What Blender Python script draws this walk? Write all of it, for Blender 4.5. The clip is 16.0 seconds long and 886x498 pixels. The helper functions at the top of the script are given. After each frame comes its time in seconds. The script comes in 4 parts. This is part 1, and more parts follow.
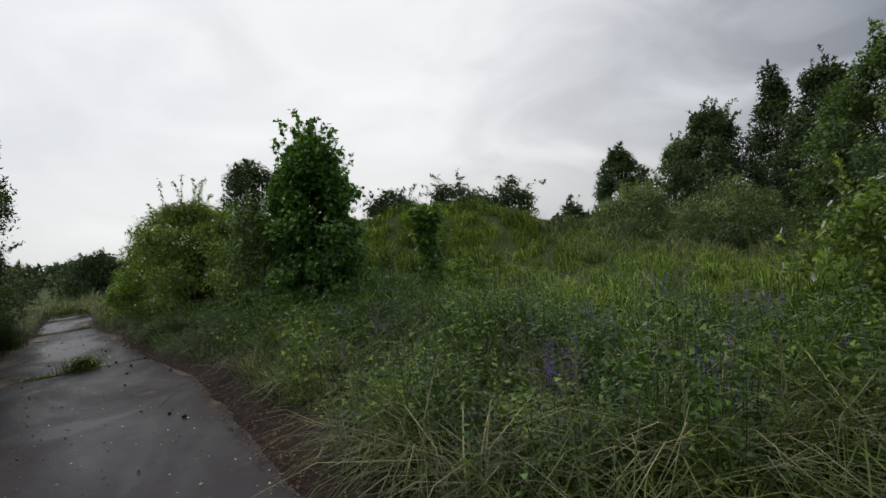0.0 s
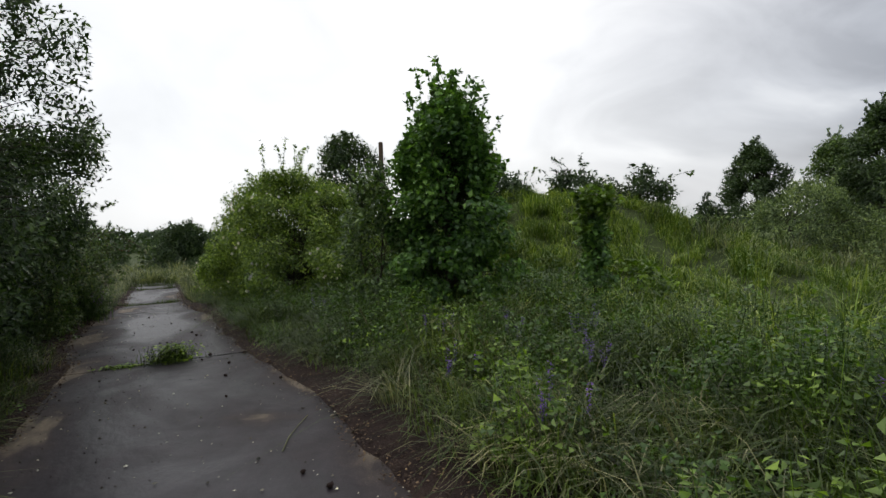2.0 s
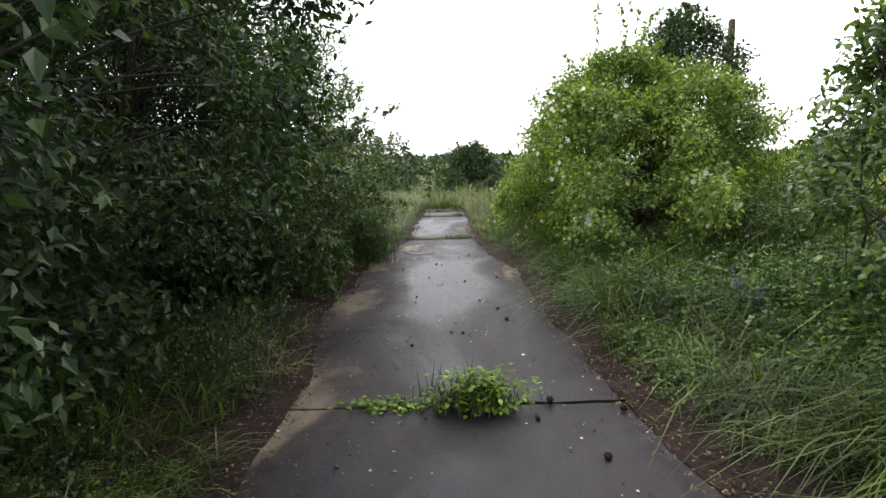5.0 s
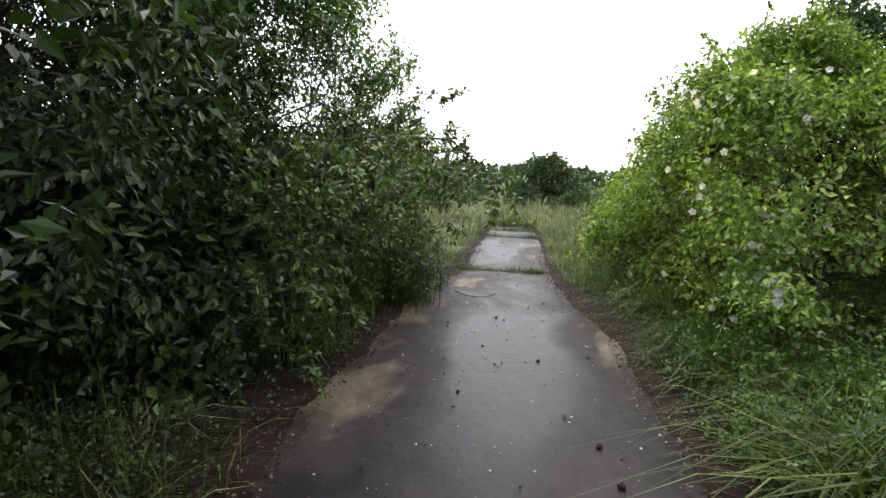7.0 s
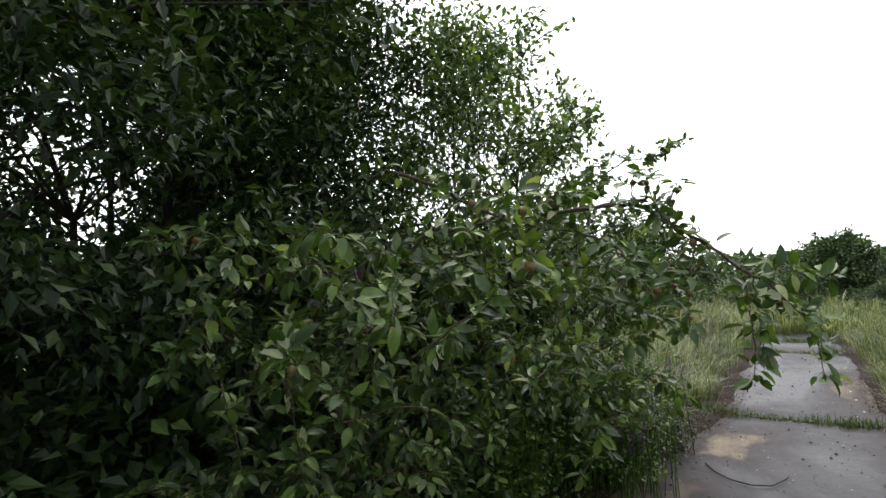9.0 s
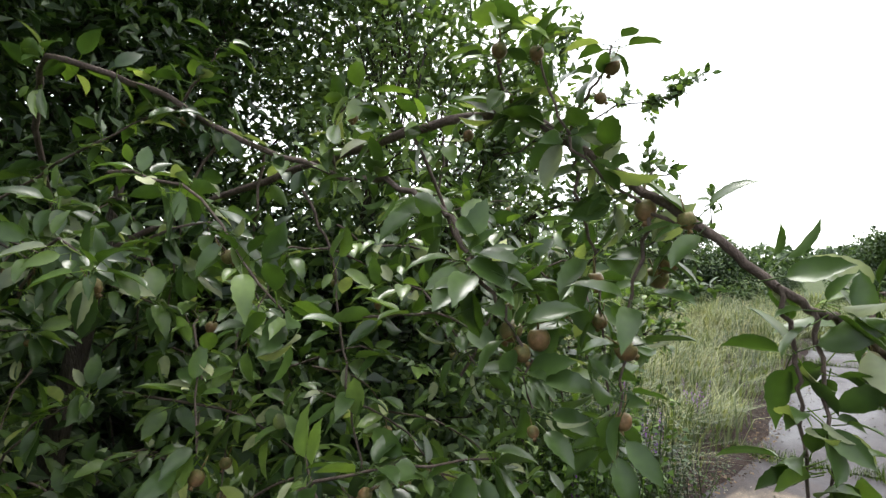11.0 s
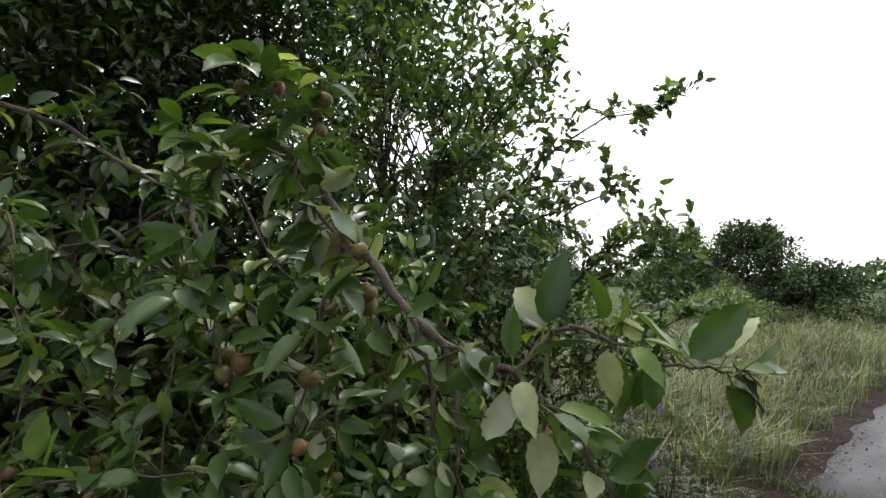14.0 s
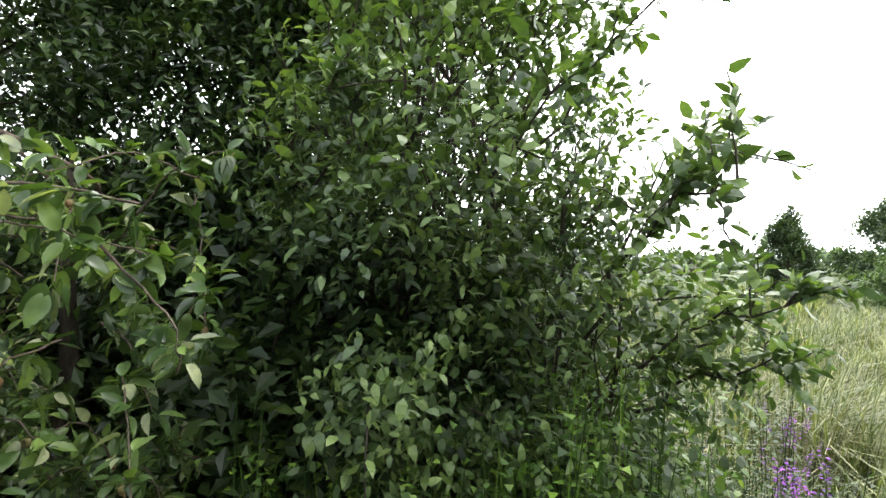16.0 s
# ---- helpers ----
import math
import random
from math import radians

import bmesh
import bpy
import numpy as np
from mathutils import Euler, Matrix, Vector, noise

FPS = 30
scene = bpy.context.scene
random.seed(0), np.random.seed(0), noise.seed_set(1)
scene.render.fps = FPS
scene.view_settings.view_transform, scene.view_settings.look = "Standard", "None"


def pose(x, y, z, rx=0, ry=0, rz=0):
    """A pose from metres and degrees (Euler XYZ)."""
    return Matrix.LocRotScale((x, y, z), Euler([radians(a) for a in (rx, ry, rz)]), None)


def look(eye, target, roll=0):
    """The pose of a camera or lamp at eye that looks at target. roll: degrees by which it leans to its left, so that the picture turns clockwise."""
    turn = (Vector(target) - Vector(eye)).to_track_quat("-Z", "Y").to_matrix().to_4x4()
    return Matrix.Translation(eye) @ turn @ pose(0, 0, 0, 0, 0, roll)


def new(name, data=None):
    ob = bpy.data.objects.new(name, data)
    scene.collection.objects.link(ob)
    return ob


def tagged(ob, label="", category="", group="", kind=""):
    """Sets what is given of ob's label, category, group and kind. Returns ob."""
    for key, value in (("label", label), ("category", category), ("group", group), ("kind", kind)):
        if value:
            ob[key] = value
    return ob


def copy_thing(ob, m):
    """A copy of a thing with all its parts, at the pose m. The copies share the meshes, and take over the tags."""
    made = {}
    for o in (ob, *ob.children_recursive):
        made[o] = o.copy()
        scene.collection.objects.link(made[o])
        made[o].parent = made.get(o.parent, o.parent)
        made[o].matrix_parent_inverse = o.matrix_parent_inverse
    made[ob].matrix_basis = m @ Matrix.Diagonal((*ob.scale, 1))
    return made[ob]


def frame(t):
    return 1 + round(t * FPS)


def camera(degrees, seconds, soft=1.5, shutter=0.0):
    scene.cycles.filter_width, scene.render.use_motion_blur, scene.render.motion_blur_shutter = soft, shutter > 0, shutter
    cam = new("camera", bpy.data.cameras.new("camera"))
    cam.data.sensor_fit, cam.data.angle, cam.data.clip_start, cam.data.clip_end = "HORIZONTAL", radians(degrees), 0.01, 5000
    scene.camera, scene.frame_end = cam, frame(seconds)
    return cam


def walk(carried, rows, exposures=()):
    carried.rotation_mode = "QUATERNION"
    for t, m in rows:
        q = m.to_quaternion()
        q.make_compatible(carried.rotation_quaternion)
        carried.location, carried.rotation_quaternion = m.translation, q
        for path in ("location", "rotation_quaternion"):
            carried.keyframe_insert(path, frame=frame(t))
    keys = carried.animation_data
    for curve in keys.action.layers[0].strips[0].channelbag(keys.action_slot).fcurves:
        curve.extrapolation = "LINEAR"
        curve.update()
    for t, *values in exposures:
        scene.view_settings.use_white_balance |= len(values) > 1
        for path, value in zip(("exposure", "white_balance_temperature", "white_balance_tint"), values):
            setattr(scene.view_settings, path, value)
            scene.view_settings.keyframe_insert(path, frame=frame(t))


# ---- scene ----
cam = camera(80.0, 16.0, soft=1.5)
ROWS = [
    (0.0, pose(0.149, -1.136, 1.605, 88.49, 6.23, -35.32)),
    (0.5, pose(0.136, -0.608, 1.607, 87.78, 5.64, -36.70)),
    (1.0, pose(0.100, -0.046, 1.639, 89.09, 3.07, -35.57)),
    (1.5, pose(0.081, 0.692, 1.620, 86.08, 3.54, -34.32)),
    (2.0, pose(0.060, 1.698, 1.598, 88.25, 2.12, -28.30)),
    (2.5, pose(0.046, 2.711, 1.476, 85.06, 1.02, -24.22)),
    (3.0, pose(0.045, 3.607, 1.419, 82.68, 0.53, -15.62)),
    (3.5, pose(0.018, 4.346, 1.436, 83.57, -2.53, -14.25)),
    (4.0, pose(-0.078, 4.987, 1.495, 81.65, 0.17, -12.12)),
    (4.5, pose(-0.033, 5.788, 1.534, 80.87, -0.57, -2.49)),
    (4.7, pose(-0.011, 6.087, 1.532, 80.96, 1.11, -0.27)),
    (6.8, pose(-0.067, 8.736, 1.548, 81.48, -0.95, 5.86)),
    (7.0, pose(-0.066, 9.007, 1.548, 81.94, -2.26, 7.94)),
    (7.5, pose(-0.061, 9.693, 1.547, 80.84, 0.03, 9.43)),
    (8.0, pose(-0.065, 10.164, 1.540, 87.37, 2.03, 27.62)),
    (8.2, pose(-0.066, 10.345, 1.538, 91.27, 3.23, 30.27)),
    (10.3, pose(-0.263, 12.402, 1.602, 93.01, -1.39, 37.75)),
    (10.5, pose(-0.249, 12.493, 1.598, 90.54, -1.49, 37.25)),
    (11.0, pose(-0.227, 12.611, 1.588, 91.82, 0.48, 37.12)),
    (11.5, pose(-0.180, 12.666, 1.563, 90.88, 2.16, 35.76)),
    (12.0, pose(-0.148, 12.677, 1.554, 90.85, 2.81, 34.37)),
    (12.5, pose(-0.107, 12.685, 1.552, 90.85, 3.68, 33.75)),
    (13.0, pose(0.039, 12.671, 1.569, 90.44, 3.33, 33.63)),
    (13.5, pose(0.218, 12.726, 1.569, 90.31, 3.06, 37.56)),
    (13.8, pose(0.182, 12.805, 1.585, 92.94, 2.24, 43.60)),
    (14.0, pose(0.176, 12.933, 1.612, 92.93, -0.52, 45.72)),
    (14.2, pose(0.169, 13.115, 1.621, 92.36, -1.46, 49.47)),
    (14.5, pose(0.193, 13.283, 1.586, 92.31, -3.35, 54.47)),
    (15.0, pose(0.293, 13.441, 1.550, 90.50, -0.68, 66.17)),
    (15.5, pose(0.321, 13.844, 1.544, 89.63, -2.30, 70.62)),
    (16.0, pose(0.393, 14.328, 1.520, 91.08, -1.03, 78.34)),
]
walk(cam, ROWS, exposures=[(0.0, -1.25), (1.5, -1.08), (2.5, -0.82), (3.5, -0.25), (4.7, 0.2), (7.0, 0.35), (8.2, 0.1), (10.3, 0.5), (11.3, 0.8), (12.0, 0.82), (13.0, 0.5), (14.5, 0.0), (15.0, 0.35), (15.4, 1.0), (16.0, 1.3)])

# ---------------------------------------------------------------- light
SUN_EL, SUN_AZ = radians(50), radians(35)
world = bpy.data.worlds.new("overcast_sky")
scene.world = world
world.use_nodes = True
wt = world.node_tree
wt.nodes.clear()


def node(tree, kind, **values):
    n = tree.nodes.new(kind)
    for key, value in values.items():
        if key in n.inputs:
            n.inputs[key].default_value = value
    return n


def link(tree, a, b):
    tree.links.new(a, b)


def ramp(tree, fac, stops):
    r = tree.nodes.new("ShaderNodeValToRGB")
    e = r.color_ramp.elements
    while len(e) < len(stops):
        e.new(0.5)
    for k, (p, c) in enumerate(stops):
        e[k].position = p
        e[k].color = (*c, 1)
    link(tree, fac, r.inputs["Fac"])
    return r.outputs["Color"]


def mixed(tree, fac, a, b, blend="MIX"):
    m = tree.nodes.new("ShaderNodeMix")
    m.data_type, m.blend_type = "RGBA", blend
    for socket, value in ((m.inputs[0], fac), (m.inputs[6], a), (m.inputs[7], b)):
        if isinstance(value, (int, float)):
            socket.default_value = value
        elif isinstance(value, tuple):
            socket.default_value = (*value, 1)
        else:
            link(tree, value, socket)
    return m.outputs[2]


def overcast():
    sky = wt.nodes.new("ShaderNodeTexSky")
    sky.sky_type, sky.sun_disc = "NISHITA", False
    sky.sun_elevation, sky.sun_rotation = SUN_EL, SUN_AZ
    sky.air_density, sky.dust_density = 1.0, 4.0
    co = wt.nodes.new("ShaderNodeTexCoord").outputs["Generated"]
    mp = wt.nodes.new("ShaderNodeMapping")
    mp.inputs["Scale"].default_value = (1.0, 1.0, 2.2)
    mp.inputs["Rotation"].default_value = (0.12, 0.0, 0.5)
    link(wt, co, mp.inputs["Vector"])
    big = node(wt, "ShaderNodeTexNoise", Scale=2.7, Detail=8.0, Roughness=0.5, Distortion=0.8)
    link(wt, mp.outputs["Vector"], big.inputs["Vector"])
    # the cloud thins towards the sun's side: a broad gradient across the whole dome
    dot = wt.nodes.new("ShaderNodeVectorMath")
    dot.operation = "DOT_PRODUCT"
    dot.inputs[1].default_value = (-0.70, 0.70, 0.10)
    link(wt, co, dot.inputs[0])
    spread = node(wt, "ShaderNodeMapRange")
    spread.inputs[1].default_value, spread.inputs[2].default_value = -0.48, 0.22
    link(wt, dot.outputs["Value"], spread.inputs[0])
    cloud = ramp(wt, big.outputs["Fac"], [(0.34, (0.66, 0.71, 0.83)), (0.46, (1.05, 1.12, 1.27)), (0.56, (1.6, 1.67, 1.8)), (0.68, (2.3, 2.35, 2.42))])
    bright = ramp(wt, big.outputs["Fac"], [(0.3, (2.35, 2.4, 2.46)), (0.7, (2.9, 2.94, 2.98))])
    col = mixed(wt, spread.outputs[0], cloud, bright)
    bg1 = node(wt, "ShaderNodeBackground", Strength=0.03)
    link(wt, sky.outputs["Color"], bg1.inputs["Color"])
    bg2 = node(wt, "ShaderNodeBackground", Strength=SKY)
    link(wt, col, bg2.inputs["Color"])
    add = wt.nodes.new("ShaderNodeAddShader")
    out = wt.nodes.new("ShaderNodeOutputWorld")
    link(wt, bg1.outputs[0], add.inputs[0])
    link(wt, bg2.outputs[0], add.inputs[1])
    link(wt, add.outputs[0], out.inputs["Surface"])


SKY = 0.68
overcast()
sun = new("sun", bpy.data.lights.new("sun", "SUN"))
sun.data.energy, sun.data.angle, sun.data.color = 1.5, radians(18), (1.0, 0.97, 0.92)
sun.matrix_world = look((-12, 10, 30), (0, 0, 0))


# ---------------------------------------------------------------- materials
def material(name):
    m = bpy.data.materials.new(name)
    m.use_nodes = True
    t = m.node_tree
    t.nodes.clear()
    out = t.nodes.new("ShaderNodeOutputMaterial")
    bsdf = t.nodes.new("ShaderNodeBsdfPrincipled")
    return m, t, out, bsdf


def leafy(name, dark, mid, light, gloss=0.45, through_light=0.3, tint=(1.0, 1.0, 0.35), scale=0.9, gain=1.4):
    """Leaf or blade: each one its own shade, patches of growth with highlights and dark gaps put into their tone, light
    passing through.
    """
    dark, mid, light = (tuple(min(0.85, c * g) for c in col) for col, g in ((dark, gain * 0.8), (mid, gain), (light, gain * 1.25)))
    m, t, out, bsdf = material(name)
    geo = t.nodes.new("ShaderNodeNewGeometry")
    co = t.nodes.new("ShaderNodeTexCoord").outputs["Object"]
    patch = node(t, "ShaderNodeTexNoise", Scale=scale, Detail=3.0)
    link(t, co, patch.inputs["Vector"])
    fine = node(t, "ShaderNodeTexNoise", Scale=60.0, Detail=2.0)
    link(t, co, fine.inputs["Vector"])
    each = ramp(t, geo.outputs["Random Per Island"], [(0.0, dark), (0.55, mid), (1.0, light)])
    # Clump contrast puts highlights and the dark gaps between tufts into the colour.
    clump = node(t, "ShaderNodeTexNoise", Scale=scale * 5.0, Detail=2.0)
    link(t, co, clump.inputs["Vector"])
    wide = ramp(t, patch.outputs["Fac"], [(0.3, (0.66, 0.7, 0.74)), (0.7, (1.28, 1.24, 1.08))])
    area = mixed(t, 1.0, wide, ramp(t, clump.outputs["Fac"], [(0.34, (0.62, 0.66, 0.7)), (0.66, (1.4, 1.36, 1.2))]), "MULTIPLY")
    vein = ramp(t, fine.outputs["Fac"], [(0.3, (0.85, 0.87, 0.85)), (0.7, (1.1, 1.1, 1.05))])
    col = mixed(t, 1.0, mixed(t, 1.0, each, area, "MULTIPLY"), vein, "MULTIPLY")
    link(t, col, bsdf.inputs["Base Color"])
    bsdf.inputs["Roughness"].default_value = gloss
    bsdf.inputs["Specular IOR Level"].default_value = 0.4
    tl = t.nodes.new("ShaderNodeBsdfTranslucent")
    link(t, mixed(t, 1.0, col, (1.5 * tint[0], 1.7 * tint[1], 1.4 * tint[2]), "MULTIPLY"), tl.inputs["Color"])
    mx = t.nodes.new("ShaderNodeMixShader")
    mx.inputs[0].default_value = through_light
    link(t, bsdf.outputs[0], mx.inputs[1])
    link(t, tl.outputs[0], mx.inputs[2])
    link(t, mx.outputs[0], out.inputs["Surface"])
    return m


def rough(name, dark, light, scale=6.0, gloss=0.85, bump=0.3, fine=90.0, stretch=(1, 1, 1)):
    """Matt natural surface: two scales of noise in colour, with relief."""
    m, t, out, bsdf = material(name)
    co = t.nodes.new("ShaderNodeTexCoord").outputs["Object"]
    mp = t.nodes.new("ShaderNodeMapping")
    mp.inputs["Scale"].default_value = stretch
    link(t, co, mp.inputs["Vector"])
    a = node(t, "ShaderNodeTexNoise", Scale=scale, Detail=5.0, Roughness=0.6)
    b = node(t, "ShaderNodeTexNoise", Scale=fine, Detail=3.0, Roughness=0.7)
    link(t, mp.outputs[0], a.inputs["Vector"])
    link(t, mp.outputs[0], b.inputs["Vector"])
    base = ramp(t, a.outputs["Fac"], [(0.3, dark), (0.7, light)])
    grain = ramp(t, b.outputs["Fac"], [(0.3, (0.65, 0.65, 0.65)), (0.7, (1.25, 1.25, 1.25))])
    link(t, mixed(t, 1.0, base, grain, "MULTIPLY"), bsdf.inputs["Base Color"])
    bsdf.inputs["Roughness"].default_value = gloss
    bsdf.inputs["Specular IOR Level"].default_value = 0.2
    bp = node(t, "ShaderNodeBump", Strength=bump, Distance=0.02)
    link(t, b.outputs["Fac"], bp.inputs["Height"])
    link(t, bp.outputs[0], bsdf.inputs["Normal"])
    link(t, bsdf.outputs[0], out.inputs["Surface"])
    return m


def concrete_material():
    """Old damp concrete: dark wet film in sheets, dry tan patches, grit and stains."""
    m, t, out, bsdf = material("damp_concrete")
    co = t.nodes.new("ShaderNodeTexCoord").outputs["Object"]
    mp = t.nodes.new("ShaderNodeMapping")
    mp.inputs["Scale"].default_value = (1.0, 0.55, 1.0)
    link(t, co, mp.inputs["Vector"])
    wet = node(t, "ShaderNodeTexNoise", Scale=0.75, Detail=4.0, Roughness=0.55, Distortion=0.6)
    dirt = node(t, "ShaderNodeTexNoise", Scale=7.0, Detail=6.0, Roughness=0.65)
    grit = node(t, "ShaderNodeTexNoise", Scale=140.0, Detail=2.0, Roughness=0.8)
    for n in (wet, dirt, grit):
        link(t, mp.outputs[0], n.inputs["Vector"])
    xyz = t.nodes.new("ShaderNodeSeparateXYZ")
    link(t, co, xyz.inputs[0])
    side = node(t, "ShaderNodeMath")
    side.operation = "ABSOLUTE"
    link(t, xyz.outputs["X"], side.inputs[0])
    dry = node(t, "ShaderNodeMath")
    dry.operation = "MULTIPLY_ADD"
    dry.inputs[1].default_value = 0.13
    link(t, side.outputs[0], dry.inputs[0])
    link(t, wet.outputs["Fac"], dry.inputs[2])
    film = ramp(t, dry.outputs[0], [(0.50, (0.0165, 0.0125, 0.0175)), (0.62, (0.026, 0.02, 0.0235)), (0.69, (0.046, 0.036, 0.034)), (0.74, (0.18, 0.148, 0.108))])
    stain = ramp(t, dirt.outputs["Fac"], [(0.3, (0.55, 0.53, 0.55)), (0.5, (0.95, 0.93, 0.95)), (0.72, (1.4, 1.33, 1.25))])
    speck = ramp(t, grit.outputs["Fac"], [(0.3, (0.72, 0.72, 0.72)), (0.6, (1, 1, 1)), (0.72, (2.0, 1.95, 1.9))])
    link(t, mixed(t, 1.0, mixed(t, 1.0, film, stain, "MULTIPLY"), speck, "MULTIPLY"), bsdf.inputs["Base Color"])
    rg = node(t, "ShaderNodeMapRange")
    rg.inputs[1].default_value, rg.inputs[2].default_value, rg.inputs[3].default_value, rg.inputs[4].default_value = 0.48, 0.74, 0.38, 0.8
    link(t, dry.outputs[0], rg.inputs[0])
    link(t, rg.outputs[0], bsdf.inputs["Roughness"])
    bsdf.inputs["Specular IOR Level"].default_value = 0.33
    bp = node(t, "ShaderNodeBump", Strength=0.2, Distance=0.006)
    link(t, grit.outputs["Fac"], bp.inputs["Height"])
    bp2 = node(t, "ShaderNodeBump", Strength=0.25, Distance=0.03)
    link(t, dirt.outputs["Fac"], bp2.inputs["Height"])
    link(t, bp.outputs[0], bp2.inputs["Normal"])
    link(t, bp2.outputs[0], bsdf.inputs["Normal"])
    link(t, bsdf.outputs[0], out.inputs["Surface"])
    return m


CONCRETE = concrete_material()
SOIL = rough("dark_soil", (0.016, 0.009, 0.008), (0.042, 0.026, 0.021), 4.0, 0.9, 0.9, 60)
EARTH = rough("grassy_earth", (0.03, 0.042, 0.013), (0.075, 0.1, 0.032), 1.6, 0.95, 0.8, 40)
BARK = rough("bark", (0.035, 0.028, 0.022), (0.09, 0.075, 0.06), 14.0, 0.9, 0.8, 70, (1, 1, 0.25))
TWIG = rough("apple_bark", (0.075, 0.055, 0.045), (0.16, 0.12, 0.10), 30.0, 0.75, 0.4, 200, (1, 1, 0.4))
STONE = leafy("grit_stone", (0.03, 0.025, 0.022), (0.10, 0.085, 0.075), (0.55, 0.52, 0.47), 0.8, 0.0, gain=1.0)
POLE_WOOD = rough("weathered_wood", (0.07, 0.05, 0.035), (0.17, 0.12, 0.085), 9.0, 0.85, 0.5, 50, (3, 3, 0.2))
LITTER = leafy("dry_litter", (0.025, 0.014, 0.010), (0.05, 0.028, 0.018), (0.16, 0.11, 0.07), 0.8, 0.05, gain=1.0)
GRASS = leafy("green_grass", (0.035, 0.06, 0.012), (0.07, 0.115, 0.02), (0.15, 0.19, 0.055), 0.45, 0.3, scale=0.7, gain=0.78)
MEADOW = leafy("meadow_grass", (0.085, 0.115, 0.055), (0.135, 0.16, 0.085), (0.25, 0.25, 0.16), 0.5, 0.25, scale=0.5, gain=0.95)
HILL = leafy("hill_grass", (0.045, 0.075, 0.014), (0.075, 0.115, 0.024), (0.17, 0.19, 0.065), 0.5, 0.3, scale=0.35, gain=1.75)
STRAW = leafy("pale_grass", (0.16, 0.17, 0.085), (0.26, 0.26, 0.15), (0.40, 0.375, 0.25), 0.6, 0.2, gain=0.66)
HERB = leafy("herb_leaf", (0.032, 0.072, 0.014), (0.06, 0.125, 0.022), (0.12, 0.20, 0.036), 0.4, 0.3, gain=0.92)
NETTLE = leafy("bramble_leaf", (0.026, 0.055, 0.016), (0.045, 0.088, 0.022), (0.085, 0.14, 0.035), 0.4, 0.3, gain=0.7)
DARK_LEAF = leafy("dark_leaf", (0.022, 0.045, 0.016), (0.04, 0.075, 0.024), (0.08, 0.125, 0.042), 0.38, 0.2, gain=0.85)
MAPLE_LEAF = leafy("maple_leaf", (0.024, 0.052, 0.016), (0.04, 0.082, 0.022), (0.075, 0.13, 0.034), 0.4, 0.28, gain=2.0)
YOUNG_LEAF = leafy("young_leaf", (0.07, 0.13, 0.02), (0.12, 0.20, 0.03), (0.20, 0.29, 0.05), 0.4, 0.3, gain=0.95)
CUSHION_LEAF = leafy("cushion_leaf", (0.08, 0.14, 0.02), (0.14, 0.22, 0.03), (0.22, 0.30, 0.05), 0.45, 0.35, gain=1.25)
ROSE_LEAF = leafy("rose_leaf", (0.058, 0.095, 0.02), (0.105, 0.155, 0.034), (0.19, 0.235, 0.065), 0.4, 0.3, gain=1.4)
PLUM_LEAF = leafy("plum_leaf", (0.042, 0.07, 0.031), (0.07, 0.11, 0.046), (0.13, 0.178, 0.075), 0.4, 0.28, gain=1.25)
APPLE_LEAF = leafy("apple_leaf", (0.042, 0.078, 0.028), (0.066, 0.115, 0.036), (0.13, 0.19, 0.058), 0.3, 0.22, scale=2.0, gain=0.98)
FAR_LEAF = leafy("distant_leaf", (0.03, 0.058, 0.026), (0.05, 0.085, 0.035), (0.085, 0.125, 0.052), 0.5, 0.2, scale=0.2, gain=0.95)
GREY_LEAF = leafy("grey_leaf", (0.06, 0.088, 0.045), (0.10, 0.135, 0.068), (0.17, 0.21, 0.11), 0.5, 0.28)
PETAL = leafy("white_petal", (0.70, 0.62, 0.60), (0.80, 0.76, 0.74), (0.82, 0.82, 0.80), 0.6, 0.3, (0.6, 0.5, 0.6), gain=1.0)
VIOLET = leafy("violet_blossom", (0.10, 0.05, 0.24), (0.16, 0.075, 0.36), (0.26, 0.13, 0.48), 0.6, 0.25, (0.6, 0.3, 1.4), gain=1.0)
MAGENTA = leafy("magenta_blossom", (0.13, 0.03, 0.24), (0.2, 0.045, 0.34), (0.3, 0.08, 0.45), 0.6, 0.25, (0.8, 0.3, 1.2), gain=1.0)
APPLE_BACK = leafy("apple_leaf_underside", (0.17, 0.20, 0.13), (0.24, 0.27, 0.18), (0.34, 0.36, 0.26), 0.6, 0.3, scale=2.0, gain=1.0)
SKIN = rough("unripe_apple_skin", (0.10, 0.13, 0.035), (0.25, 0.13, 0.07), 22.0, 0.4, 0.1, 150)

rng = np.random.default_rng(7)


# ---------------------------------------------------------------- mesh helpers
def mesh_from(name, verts, groups, mat, smooth=False):
    """One mesh from a vertex array and arrays of faces with 3 or 4 corners."""
    me = bpy.data.meshes.new(name)
    groups = [g for g in groups if len(g)]
    loops = np.concatenate([g.ravel() for g in groups]).astype(np.int32)
    sizes = np.concatenate([np.full(len(g), g.shape[1]) for g in groups]).astype(np.int32)
    me.vertices.add(len(verts))
    me.vertices.foreach_set("co", np.ascontiguousarray(verts, dtype=np.float32).ravel())
    me.loops.add(len(loops))
    me.loops.foreach_set("vertex_index", loops)
    me.polygons.add(len(sizes))
    me.polygons.foreach_set("loop_start", np.concatenate([[0], np.cumsum(sizes)[:-1]]).astype(np.int32))
    me.polygons.foreach_set("use_smooth", np.full(len(sizes), smooth))
    me.update(calc_edges=True)
    me.materials.append(mat)
    return me


def part_mesh(name, me, parent=None, label=""):
    ob = new(name, me)
    if parent is not None:
        ob.parent = parent
    return tagged(ob, label)


